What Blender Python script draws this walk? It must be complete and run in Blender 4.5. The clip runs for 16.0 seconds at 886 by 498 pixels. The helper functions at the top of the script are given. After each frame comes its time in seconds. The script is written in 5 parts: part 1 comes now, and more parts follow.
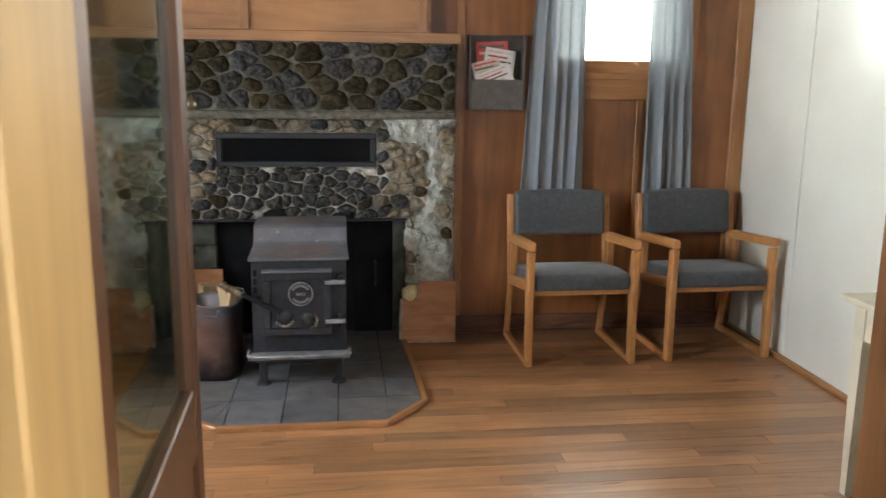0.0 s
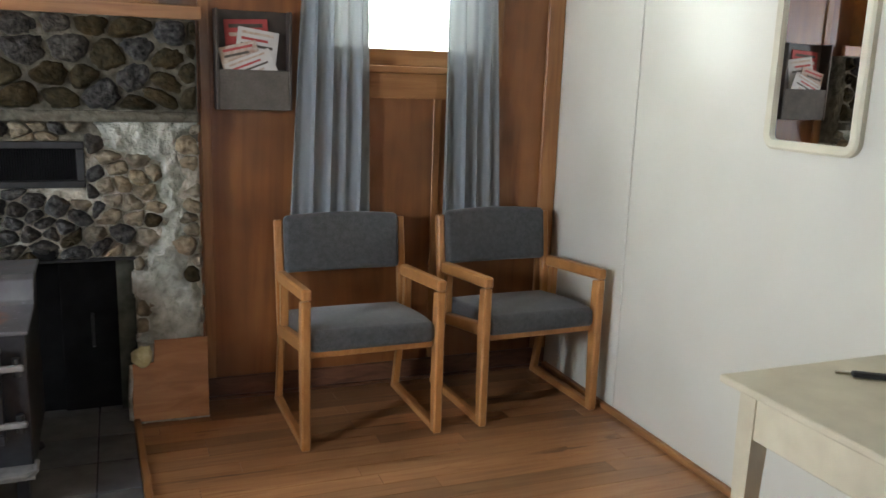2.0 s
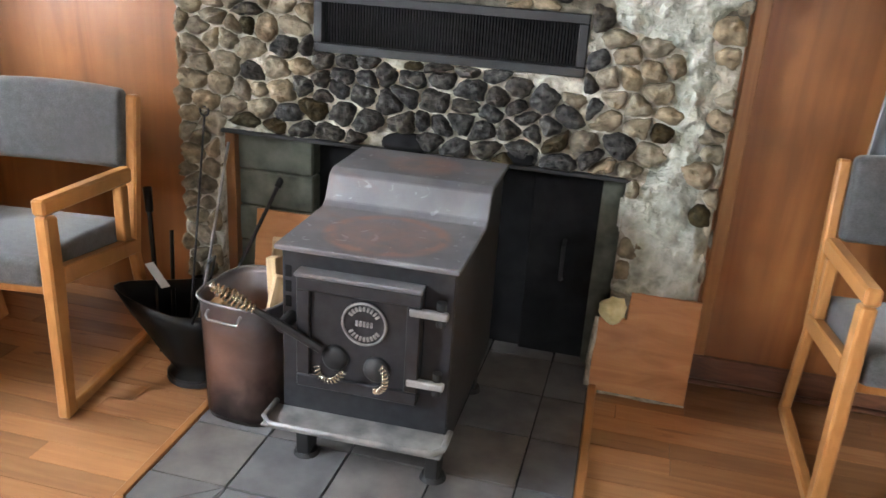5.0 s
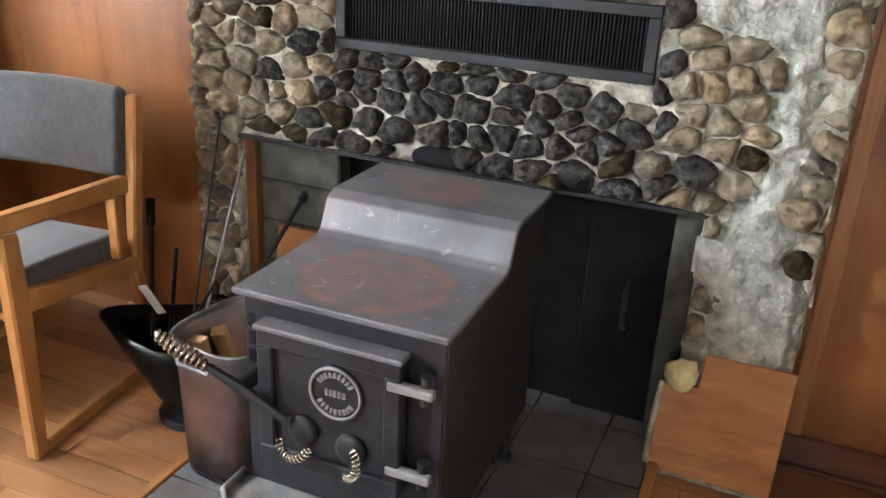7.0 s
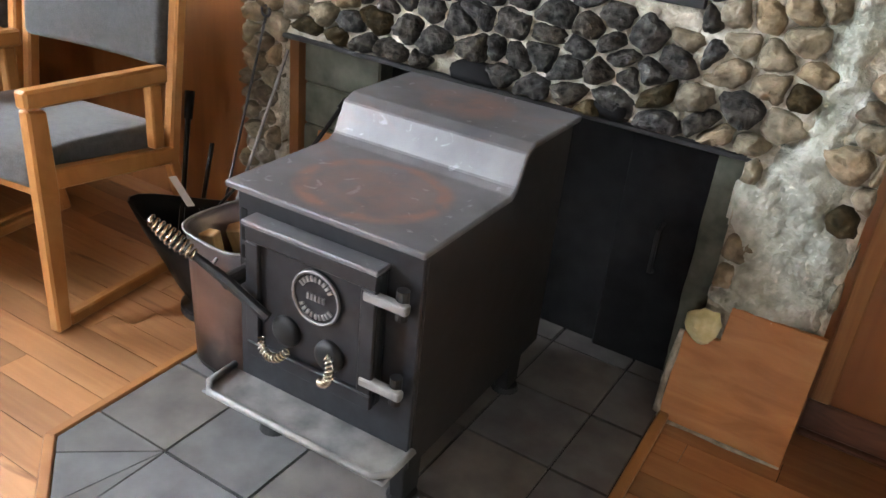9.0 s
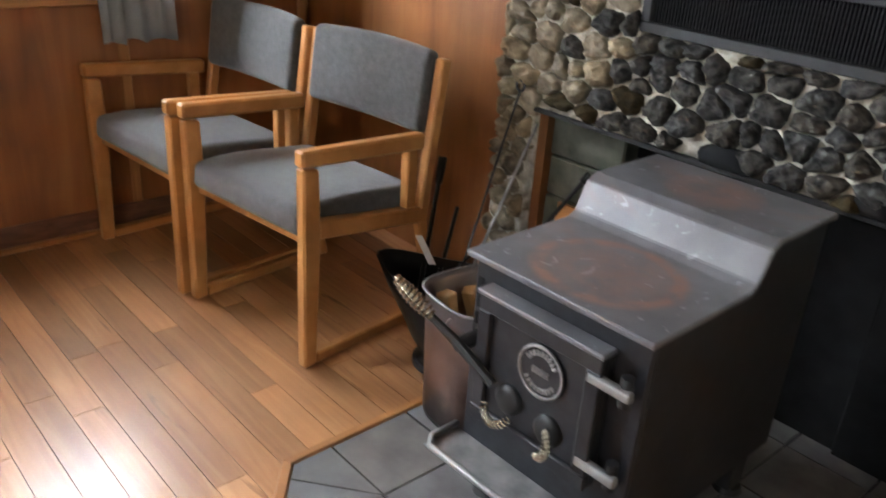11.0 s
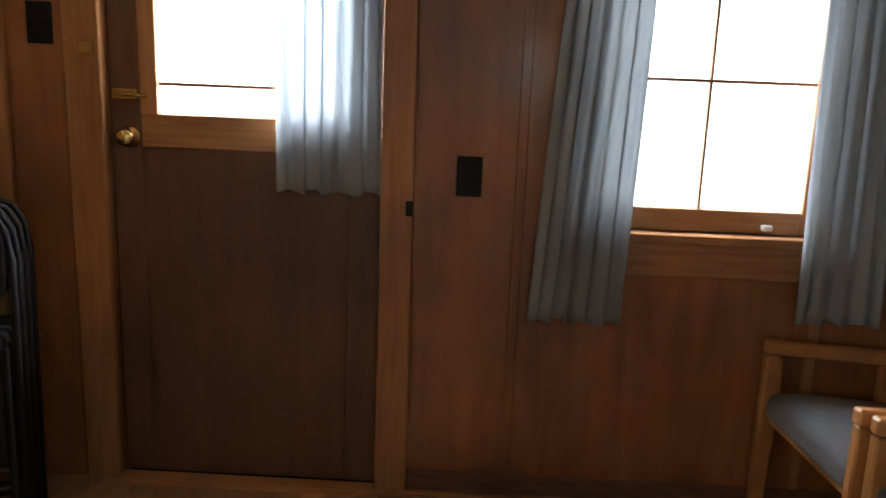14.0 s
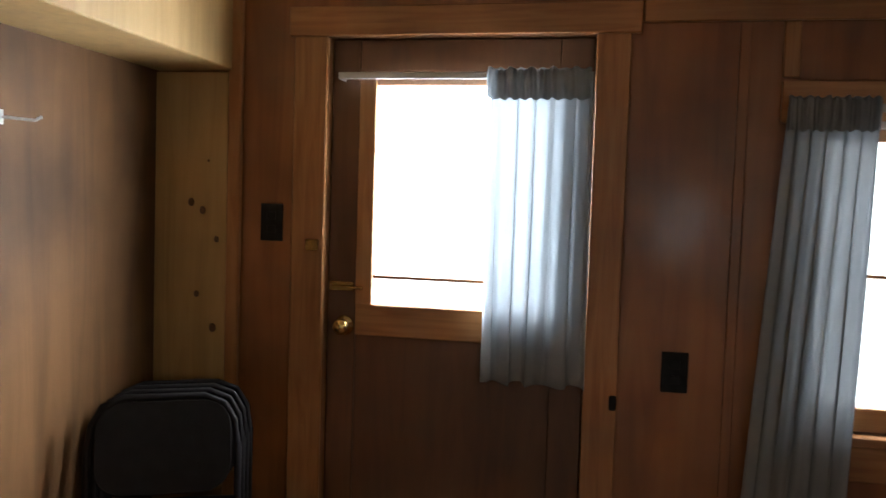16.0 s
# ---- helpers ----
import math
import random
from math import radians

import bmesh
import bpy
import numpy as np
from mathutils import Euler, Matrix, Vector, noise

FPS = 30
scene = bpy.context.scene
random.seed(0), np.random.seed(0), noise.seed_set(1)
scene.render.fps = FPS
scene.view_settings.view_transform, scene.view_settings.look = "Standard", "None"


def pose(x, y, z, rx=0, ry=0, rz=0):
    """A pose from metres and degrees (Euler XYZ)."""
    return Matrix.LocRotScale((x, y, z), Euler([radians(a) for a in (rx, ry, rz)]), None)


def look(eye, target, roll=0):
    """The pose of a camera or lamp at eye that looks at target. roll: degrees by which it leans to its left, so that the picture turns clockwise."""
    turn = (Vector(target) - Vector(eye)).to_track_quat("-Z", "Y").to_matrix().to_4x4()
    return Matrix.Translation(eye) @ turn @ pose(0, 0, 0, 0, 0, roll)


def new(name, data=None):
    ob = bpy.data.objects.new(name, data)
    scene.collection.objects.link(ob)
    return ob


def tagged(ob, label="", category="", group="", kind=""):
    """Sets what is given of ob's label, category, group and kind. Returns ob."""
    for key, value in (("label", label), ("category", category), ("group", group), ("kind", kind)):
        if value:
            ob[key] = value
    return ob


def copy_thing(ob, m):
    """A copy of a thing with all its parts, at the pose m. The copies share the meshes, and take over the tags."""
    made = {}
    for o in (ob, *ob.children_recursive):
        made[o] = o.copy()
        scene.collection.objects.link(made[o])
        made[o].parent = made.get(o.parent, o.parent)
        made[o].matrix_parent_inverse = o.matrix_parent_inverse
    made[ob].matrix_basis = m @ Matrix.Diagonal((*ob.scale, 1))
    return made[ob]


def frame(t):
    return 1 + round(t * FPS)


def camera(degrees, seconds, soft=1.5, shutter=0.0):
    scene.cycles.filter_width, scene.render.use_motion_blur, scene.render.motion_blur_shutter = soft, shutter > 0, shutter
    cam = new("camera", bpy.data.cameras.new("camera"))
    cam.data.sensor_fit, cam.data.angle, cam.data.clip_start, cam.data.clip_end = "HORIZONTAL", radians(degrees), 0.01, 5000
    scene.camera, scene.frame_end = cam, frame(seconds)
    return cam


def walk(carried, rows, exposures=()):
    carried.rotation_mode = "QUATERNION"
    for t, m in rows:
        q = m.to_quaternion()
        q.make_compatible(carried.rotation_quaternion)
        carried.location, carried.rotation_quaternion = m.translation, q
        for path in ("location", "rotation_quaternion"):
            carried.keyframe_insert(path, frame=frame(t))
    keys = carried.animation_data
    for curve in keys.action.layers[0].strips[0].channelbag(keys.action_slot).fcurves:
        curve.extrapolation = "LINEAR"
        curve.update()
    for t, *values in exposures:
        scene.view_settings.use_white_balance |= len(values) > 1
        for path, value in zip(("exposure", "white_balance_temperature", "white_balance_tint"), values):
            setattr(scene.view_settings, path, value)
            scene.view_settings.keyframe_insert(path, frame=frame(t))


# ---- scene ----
cam = camera(56.4, 16.0, 1.5, 0.3)
PATH = [
    (0, (-0.082, 0.937, 1.438), (0.159, 2.883, 1.044), 0.7),
    (0.5, (-0.019, 1.174, 1.426), (0.349, 3.1, 1.034), 1.9),
    (1, (0.113, 1.43, 1.444), (0.529, 3.349, 1.064), 3.4),
    (1.5, (0.166, 1.692, 1.455), (0.718, 3.574, 1.066), 2.4),
    (2, (0.224, 1.942, 1.459), (0.949, 3.761, 1.051), 2.0),
    (2.5, (0.354, 2.149, 1.467), (1.103, 3.952, 1.036), 3.5),
    (3, (0.39, 2.31, 1.46), (1.003, 4.156, 0.995), 4.4),
    (3.5, (0.302, 2.532, 1.439), (0.631, 4.427, 0.892), 3.7),
    (4, (0.269, 2.716, 1.424), (0.257, 4.609, 0.779), 2.5),
    (4.5, (0.318, 2.858, 1.377), (0.015, 4.712, 0.689), 3.2),
    (5, (0.299, 2.981, 1.366), (-0.13, 4.796, 0.646), 3.7),
    (5.2, (0.336, 3.046, 1.346), (-0.154, 4.85, 0.635), 3.4),
    (7.5, (0.427, 3.547, 1.333), (-0.315, 5.225, 0.537), 3.8),
    (8, (0.46, 3.582, 1.311), (-0.325, 5.213, 0.459), 4.9),
    (10.5, (0.676, 3.638, 1.29), (-0.512, 4.972, 0.39), 4.9),
    (11, (0.57, 3.599, 1.345), (-0.766, 4.828, 0.505), 4.0),
    (11.5, (0.464, 3.46, 1.473), (-0.94, 4.661, 0.707), 2.0),
    (12, (0.346, 3.486, 1.489), (-1.235, 4.517, 0.826), 0.3),
    (12.5, (0.286, 3.509, 1.459), (-1.503, 4.195, 0.886), 1.5),
    (13, (0.275, 3.556, 1.458), (-1.628, 3.898, 0.949), 2.3),
    (13.5, (0.267, 3.569, 1.486), (-1.671, 3.681, 1.004), 2.4),
    (14, (0.279, 3.563, 1.488), (-1.673, 3.497, 1.057), 2.2),
    (14.5, (0.319, 3.522, 1.504), (-1.643, 3.322, 1.169), 1.9),
    (15, (0.357, 3.45, 1.552), (-1.611, 3.177, 1.322), 1.5),
    (15.5, (0.391, 3.383, 1.608), (-1.579, 3.073, 1.454), 2.1),
    (16, (0.341, 3.337, 1.663), (-1.615, 2.935, 1.553), 1.8),
]
EXPOSURES = [(0, -0.1), (1, -0.1), (2, -0.4), (3, -0.5), (4, 0.25), (5, 0.75), (8, 0.75), (10.5, 0.6), (11.5, 0.2), (12.5, 0.05), (14, -0.65), (16, -1.12)]
walk(cam, [(t, look(eye, target, roll)) for t, eye, target, roll in PATH], EXPOSURES)

# ---- world and light ----
world = bpy.data.worlds.new("world")
scene.world = world
world.use_nodes = True
wn = world.node_tree
sky = wn.nodes.new("ShaderNodeTexSky")
sky.sky_type = "NISHITA"
sky.sun_disc = False
sky.sun_elevation, sky.sun_rotation = radians(50), radians(150)
wn.links.new(sky.outputs["Color"], wn.nodes["Background"].inputs["Color"])
wn.nodes["Background"].inputs["Strength"].default_value = 0.15
sun = new("sun", bpy.data.lights.new("sun", "SUN"))
sun.data.energy, sun.data.angle, sun.data.color = 1.2, radians(12), (1.0, 0.96, 0.9)
sun.matrix_world = look((3, -5, 8), (0, 3, 0))


def window_light(x, y, z, w, h, target, watts, colour=(0.90, 0.95, 1.0)):
    """Sky light standing in a window's opening."""
    ob = new("window_light", bpy.data.lights.new("window_light", "AREA"))
    ob.data.shape, ob.data.size, ob.data.size_y = "RECTANGLE", w, h
    ob.data.energy, ob.data.color = watts, colour
    ob.matrix_world = look((x, y, z), target)


window_light(-2.85, 4.41, 1.90, 1.6, 2.0, (0, 4.41, 1.90), 290, (0.86, 0.92, 1.0))
window_light(-2.85, 2.75, 1.90, 1.7, 2.0, (0, 2.75, 1.90), 1700, (0.82, 0.90, 1.0))
window_light(1.47, 5.78, 1.86, 1.0, 0.85, (1.47, 3, 1.86), 78, (0.95, 1.0, 0.93))
# added fill through the doorway, from an assumed entry window out of view
window_light(0.78, -0.86, 1.55, 1.1, 1.15, (0.3, 2.4, 1.25), 60, (0.82, 0.90, 1.0))
# added side lamp that brightens the left jamb, behind an assumed window
window_light(1.42, 0.55, 1.50, 1.1, 1.05, (-0.6, 1.3, 1.3), 70, (1.0, 0.97, 0.9))

# ---- materials ----


def material(name):
    m = bpy.data.materials.new(name)
    m.use_nodes = True
    return m, m.node_tree.nodes, m.node_tree.links, m.node_tree.nodes["Principled BSDF"]


def ramp(nodes, stops):
    r = nodes.new("ShaderNodeValToRGB")
    while len(r.color_ramp.elements) < len(stops):
        r.color_ramp.elements.new(0.5)
    for e, (at, c) in zip(r.color_ramp.elements, stops):
        e.position, e.color = at, (*c, 1)
    return r


def mapped(nodes, links, scale, world_space=False):
    mp = nodes.new("ShaderNodeMapping")
    mp.inputs["Scale"].default_value = scale
    if world_space:
        links.new(nodes.new("ShaderNodeNewGeometry").outputs["Position"], mp.inputs["Vector"])
    else:
        links.new(nodes.new("ShaderNodeTexCoord").outputs["Object"], mp.inputs["Vector"])
    return mp


def noise_node(nodes, links, vec, scale, detail=4.0, distort=0.0):
    n = nodes.new("ShaderNodeTexNoise")
    n.inputs["Scale"].default_value, n.inputs["Detail"].default_value, n.inputs["Distortion"].default_value = scale, detail, distort
    links.new(vec, n.inputs["Vector"])
    return n.outputs["Fac"]


def mix_colour(nodes, links, fac, a, b, mode="MIX"):
    mx = nodes.new("ShaderNodeMix")
    mx.data_type, mx.blend_type = "RGBA", mode
    for sock, v in ((mx.inputs[0], fac), (mx.inputs[6], a), (mx.inputs[7], b)):
        if isinstance(v, (int, float)):
            sock.default_value = v
        elif isinstance(v, tuple):
            sock.default_value = (*v, 1)
        else:
            links.new(v, sock)
    return mx.outputs[2]


def bump(nodes, links, height, bsdf, strength, distance=0.01):
    b = nodes.new("ShaderNodeBump")
    b.inputs["Strength"].default_value, b.inputs["Distance"].default_value = strength, distance
    links.new(height, b.inputs["Height"])
    links.new(b.outputs["Normal"], bsdf.inputs["Normal"])


def wood(name, dark, mid, light, grain=(9, 9, 0.6), rough=0.4, vary=0.0, world_space=False, knots=0.0, coat=0.0, blotch=0.35):
    m, nodes, links, bsdf = material(name)
    mp = mapped(nodes, links, grain, world_space)
    vec = mp.outputs["Vector"]
    if vary:
        info = nodes.new("ShaderNodeObjectInfo")
        mul = nodes.new("ShaderNodeMath")
        mul.operation = "MULTIPLY"
        mul.inputs[1].default_value = 37.0
        links.new(info.outputs["Random"], mul.inputs[0])
        links.new(mul.outputs[0], mp.inputs["Location"])
    fine = noise_node(nodes, links, vec, 3.0, 8, 1.2)
    r = ramp(nodes, [(0.3, dark), (0.5, mid), (0.7, light)])
    links.new(fine, r.inputs["Fac"])
    col = r.outputs["Color"]
    big = noise_node(nodes, links, mapped(nodes, links, (1, 1, 1), world_space).outputs["Vector"], 2.2, 3)
    rb = ramp(nodes, [(0.35, (1 - blotch,) * 3), (0.65, (1.0, 1.0, 1.0))])
    links.new(big, rb.inputs["Fac"])
    col = mix_colour(nodes, links, 1.0, col, rb.outputs["Color"], "MULTIPLY")
    if vary:
        rv = ramp(nodes, [(0.0, (1 - vary, 1 - vary, 1 - vary)), (0.5, (0.9, 0.88, 0.86)), (1.0, (1.0, 1.0, 1.0))])
        links.new(info.outputs["Random"], rv.inputs["Fac"])
        col = mix_colour(nodes, links, 1.0, col, rv.outputs["Color"], "MULTIPLY")
    if knots:
        vor = nodes.new("ShaderNodeTexVoronoi")
        vor.inputs["Scale"].default_value = knots
        links.new(mapped(nodes, links, (1, 1, 0.55), world_space).outputs["Vector"], vor.inputs["Vector"])
        rk = ramp(nodes, [(0.06, (0.22, 0.12, 0.06)), (0.13, (1, 1, 1))])
        links.new(vor.outputs["Distance"], rk.inputs["Fac"])
        col = mix_colour(nodes, links, 1.0, col, rk.outputs["Color"], "MULTIPLY")
    links.new(col, bsdf.inputs["Base Color"])
    rr = nodes.new("ShaderNodeMapRange")
    rr.inputs["To Min"].default_value, rr.inputs["To Max"].default_value = rough - 0.07, rough + 0.1
    links.new(fine, rr.inputs["Value"])
    links.new(rr.outputs[0], bsdf.inputs["Roughness"])
    bsdf.inputs["Coat Weight"].default_value = coat
    bsdf.inputs["Coat Roughness"].default_value = 0.11
    bump(nodes, links, fine, bsdf, 0.12, 0.004)
    return m


def plain(name, a, b, scale=20, rough=0.6, metal=0.0, bumpy=0.2, dist=0.003, detail=5, random_tint=0.0, sheen=0.0):
    m, nodes, links, bsdf = material(name)
    vec = mapped(nodes, links, (1, 1, 1), random_tint > 0).outputs["Vector"]
    n1 = noise_node(nodes, links, vec, scale, detail)
    n2 = noise_node(nodes, links, vec, scale * 0.18, 3)
    r = ramp(nodes, [(0.3, a), (0.7, b)])
    links.new(n1, r.inputs["Fac"])
    r2 = ramp(nodes, [(0.3, (0.66, 0.66, 0.66)), (0.7, (1, 1, 1))])
    links.new(n2, r2.inputs["Fac"])
    col = mix_colour(nodes, links, 1.0, r.outputs["Color"], r2.outputs["Color"], "MULTIPLY")
    if random_tint:
        info = nodes.new("ShaderNodeObjectInfo")
        rt = ramp(nodes, [(0.0, (1 - random_tint, 1 - random_tint, 1 - random_tint)), (0.35, (1.0, 0.90, 0.76)), (0.7, (0.80, 0.80, 0.76)), (1.0, (1, 1, 1))])
        links.new(info.outputs["Random"], rt.inputs["Fac"])
        col = mix_colour(nodes, links, 1.0, col, rt.outputs["Color"], "MULTIPLY")
    links.new(col, bsdf.inputs["Base Color"])
    bsdf.inputs["Roughness"].default_value, bsdf.inputs["Metallic"].default_value = rough, metal
    bsdf.inputs["Sheen Weight"].default_value = sheen
    if bumpy:
        bump(nodes, links, n1, bsdf, bumpy, dist)
    return m


PLY = wood("stained_plywood", (0.20, 0.070, 0.020), (0.27, 0.100, 0.029), (0.31, 0.125, 0.038), (3.5, 3.5, 0.35), 0.40, coat=0.12, blotch=0.45)
PLY_GLOSS = wood("varnished_plywood", (0.20, 0.070, 0.020), (0.27, 0.100, 0.029), (0.31, 0.125, 0.038), (3.5, 3.5, 0.35), 0.34, coat=0.5, blotch=0.45)
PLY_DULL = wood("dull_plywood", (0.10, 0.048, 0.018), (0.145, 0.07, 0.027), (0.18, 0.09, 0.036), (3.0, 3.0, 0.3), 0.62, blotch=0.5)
PLY_EAST_GRAIN = wood("stained_board", (0.24, 0.10, 0.03), (0.33, 0.145, 0.045), (0.39, 0.18, 0.06), (0.4, 4, 4), 0.4)
TRIM = wood("fir_trim", (0.27, 0.11, 0.035), (0.35, 0.155, 0.052), (0.41, 0.195, 0.07), (10, 10, 0.7), 0.4)
TRIM_H = wood("fir_rail", (0.27, 0.11, 0.035), (0.35, 0.155, 0.052), (0.41, 0.195, 0.07), (0.7, 0.7, 12), 0.4)
PINE = wood("knotty_pine", (0.34, 0.21, 0.075), (0.41, 0.26, 0.10), (0.46, 0.30, 0.125), (5, 5, 0.4), 0.5, blotch=0.2)
OAK = wood("oiled_oak", (0.36, 0.155, 0.045), (0.43, 0.195, 0.06), (0.49, 0.235, 0.08), (14, 3, 3), 0.36, blotch=0.2)
FLOOR = wood("floor_boards", (0.35, 0.156, 0.063), (0.43, 0.207, 0.087), (0.49, 0.26, 0.117), (0.7, 9, 4), 0.34, vary=0.45, world_space=True, coat=0.45, blotch=0.25)
FLOOR.node_tree.nodes["Principled BSDF"].inputs["Coat Roughness"].default_value = 0.2
DOORWOOD = wood("door_wood", (0.085, 0.034, 0.014), (0.115, 0.046, 0.018), (0.14, 0.06, 0.024), (4, 4, 0.5), 0.42)
BASEWOOD = wood("dark_base", (0.08, 0.032, 0.02), (0.14, 0.06, 0.035), (0.2, 0.09, 0.05), (2, 2, 9), 0.4)
CUTPLY = wood("cut_plywood", (0.34, 0.13, 0.035), (0.45, 0.19, 0.06), (0.52, 0.25, 0.085), (1.2, 6, 7), 0.5, blotch=0.25)
KNOT = wood("knot_wood", (0.05, 0.022, 0.008), (0.11, 0.05, 0.018), (0.17, 0.085, 0.03), (30, 30, 30), 0.5)
FIREWOOD = wood("split_wood", (0.42, 0.26, 0.12), (0.6, 0.42, 0.22), (0.68, 0.5, 0.3), (7, 7, 1.0), 0.7)
WHITE = plain("white_gloss_panel", (0.75, 0.735, 0.64), (0.81, 0.795, 0.70), 1.9, 0.27, bumpy=0.4, dist=0.05, detail=2)
CREAM = plain("cream_paint", (0.62, 0.56, 0.40), (0.70, 0.64, 0.47), 14, 0.42, bumpy=0.08)
MIRFRAME = plain("ivory_frame", (0.70, 0.66, 0.50), (0.74, 0.70, 0.54), 10, 0.4, bumpy=0.03)
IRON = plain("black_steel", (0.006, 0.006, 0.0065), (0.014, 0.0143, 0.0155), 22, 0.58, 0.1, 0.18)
# paler than the stove's black body: brightness of the lit top put into colour
IRON_TOP = plain("lit_steel_plate", (0.10, 0.10, 0.108), (0.18, 0.178, 0.188), 9, 0.46, 0.2, 0.1)
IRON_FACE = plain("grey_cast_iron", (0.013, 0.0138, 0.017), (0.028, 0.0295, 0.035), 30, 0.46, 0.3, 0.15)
# dark mineral streaks and knots in the floor boards
nodes, links, bsdf = FLOOR.node_tree.nodes, FLOOR.node_tree.links, FLOOR.node_tree.nodes["Principled BSDF"]
old = bsdf.inputs["Base Color"].links[0].from_socket
smp = mapped(nodes, links, (1.6, 13, 4), True)
info = nodes.new("ShaderNodeObjectInfo")
links.new(info.outputs["Random"], smp.inputs["Location"])
rk = ramp(nodes, [(0.27, (0.38, 0.30, 0.24)), (0.36, (1.0, 1.0, 1.0))])
links.new(noise_node(nodes, links, smp.outputs["Vector"], 1.5, 5, 0.7), rk.inputs["Fac"])
links.new(mix_colour(nodes, links, 1.0, old, rk.outputs["Color"], "MULTIPLY"), bsdf.inputs["Base Color"])
# rust blooms and pale scuffs on the stove's top plate
nodes, links, bsdf = IRON_TOP.node_tree.nodes, IRON_TOP.node_tree.links, IRON_TOP.node_tree.nodes["Principled BSDF"]
old = bsdf.inputs["Base Color"].links[0].from_socket
vec = mapped(nodes, links, (1, 1, 1)).outputs["Vector"]
rr = ramp(nodes, [(0.58, (0, 0, 0)), (0.76, (0.5, 0.5, 0.5))])
links.new(noise_node(nodes, links, vec, 6.5, 9, 0.6), rr.inputs["Fac"])
col = mix_colour(nodes, links, rr.outputs["Color"], old, (0.20, 0.105, 0.075))
rs = ramp(nodes, [(0.64, (0, 0, 0)), (0.70, (0.6, 0.6, 0.6))])
links.new(noise_node(nodes, links, vec, 28, 9, 1.0), rs.inputs["Fac"])
col = mix_colour(nodes, links, rs.outputs["Color"], col, (0.30, 0.30, 0.32))
# rusty rings where pots have stood
for cy, cz, size, stops in ((-0.165, 0.629, 6.6, [(0.45, 0.45), (0.72, 0.30), (0.80, 0.85), (0.88, 0.9), (0.98, 0.12), (1.0, 0.0)]), (0.19, 0.719, 9.5, [(0.2, 0.7), (0.7, 0.5), (0.9, 0.3), (1.0, 0.0)])):
    mp = nodes.new("ShaderNodeMapping")
    mp.vector_type = "TEXTURE"
    mp.inputs["Location"].default_value = (0.0, cy, cz)
    mp.inputs["Scale"].default_value = (1.12 / size, 1 / size, 0.05)
    links.new(nodes.new("ShaderNodeTexCoord").outputs["Object"], mp.inputs["Vector"])
    ln = nodes.new("ShaderNodeVectorMath")
    ln.operation = "LENGTH"
    links.new(mp.outputs["Vector"], ln.inputs[0])
    rg = ramp(nodes, [(a, (b, b, b)) for a, b in stops])
    links.new(ln.outputs["Value"], rg.inputs["Fac"])
    rn = ramp(nodes, [(0.32, (0.2, 0.2, 0.2)), (0.58, (1.0, 1.0, 1.0))])
    links.new(noise_node(nodes, links, vec, 19, 8, 0.5), rn.inputs["Fac"])
    worn = mix_colour(nodes, links, 1.0, rg.outputs["Color"], rn.outputs["Color"], "MULTIPLY")
    col = mix_colour(nodes, links, worn, col, (0.23, 0.125, 0.09))
links.new(col, bsdf.inputs["Base Color"])
# fine pale ash dust on the black steel
nodes, links, bsdf = IRON.node_tree.nodes, IRON.node_tree.links, IRON.node_tree.nodes["Principled BSDF"]
old = bsdf.inputs["Base Color"].links[0].from_socket
rs = ramp(nodes, [(0.68, (0, 0, 0)), (0.76, (0.25, 0.25, 0.25))])
links.new(noise_node(nodes, links, mapped(nodes, links, (1, 1, 1)).outputs["Vector"], 45, 8, 0.8), rs.inputs["Fac"])
links.new(mix_colour(nodes, links, rs.outputs["Color"], old, (0.10, 0.095, 0.09)), bsdf.inputs["Base Color"])
TRAYM = plain("worn_tray_metal", (0.16, 0.16, 0.165), (0.36, 0.35, 0.34), 18, 0.5, 0.5, 0.1)
CHROME = plain("bright_spring_steel", (0.62, 0.58, 0.48), (0.75, 0.71, 0.60), 30, 0.22, 1.0, 0.0)
BRASS = plain("brass", (0.55, 0.38, 0.14), (0.66, 0.47, 0.2), 30, 0.25, 1.0, 0.0)
BUCKETM = plain("heat_stained_tin", (0.30, 0.27, 0.27), (0.50, 0.46, 0.45), 9, 0.30, 0.85, 0.12)
# copper heat bloom across the tin's middle, charred foot
nodes, links, bsdf = BUCKETM.node_tree.nodes, BUCKETM.node_tree.links, BUCKETM.node_tree.nodes["Principled BSDF"]
old = bsdf.inputs["Base Color"].links[0].from_socket
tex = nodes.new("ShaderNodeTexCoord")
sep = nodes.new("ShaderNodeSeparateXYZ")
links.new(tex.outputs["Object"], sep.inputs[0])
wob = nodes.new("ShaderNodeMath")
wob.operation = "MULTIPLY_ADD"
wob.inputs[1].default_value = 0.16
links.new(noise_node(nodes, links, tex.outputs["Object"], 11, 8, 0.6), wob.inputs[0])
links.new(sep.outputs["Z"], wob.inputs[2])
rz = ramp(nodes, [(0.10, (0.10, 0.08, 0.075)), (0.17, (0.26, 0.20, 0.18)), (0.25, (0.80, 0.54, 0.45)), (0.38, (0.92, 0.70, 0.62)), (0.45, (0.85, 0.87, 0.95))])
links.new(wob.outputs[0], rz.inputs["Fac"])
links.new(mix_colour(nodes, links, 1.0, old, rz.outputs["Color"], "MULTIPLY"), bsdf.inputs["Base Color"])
HODM = plain("black_enamel", (0.003, 0.0035, 0.0035), (0.008, 0.009, 0.009), 12, 0.28, 0.0, 0.2)
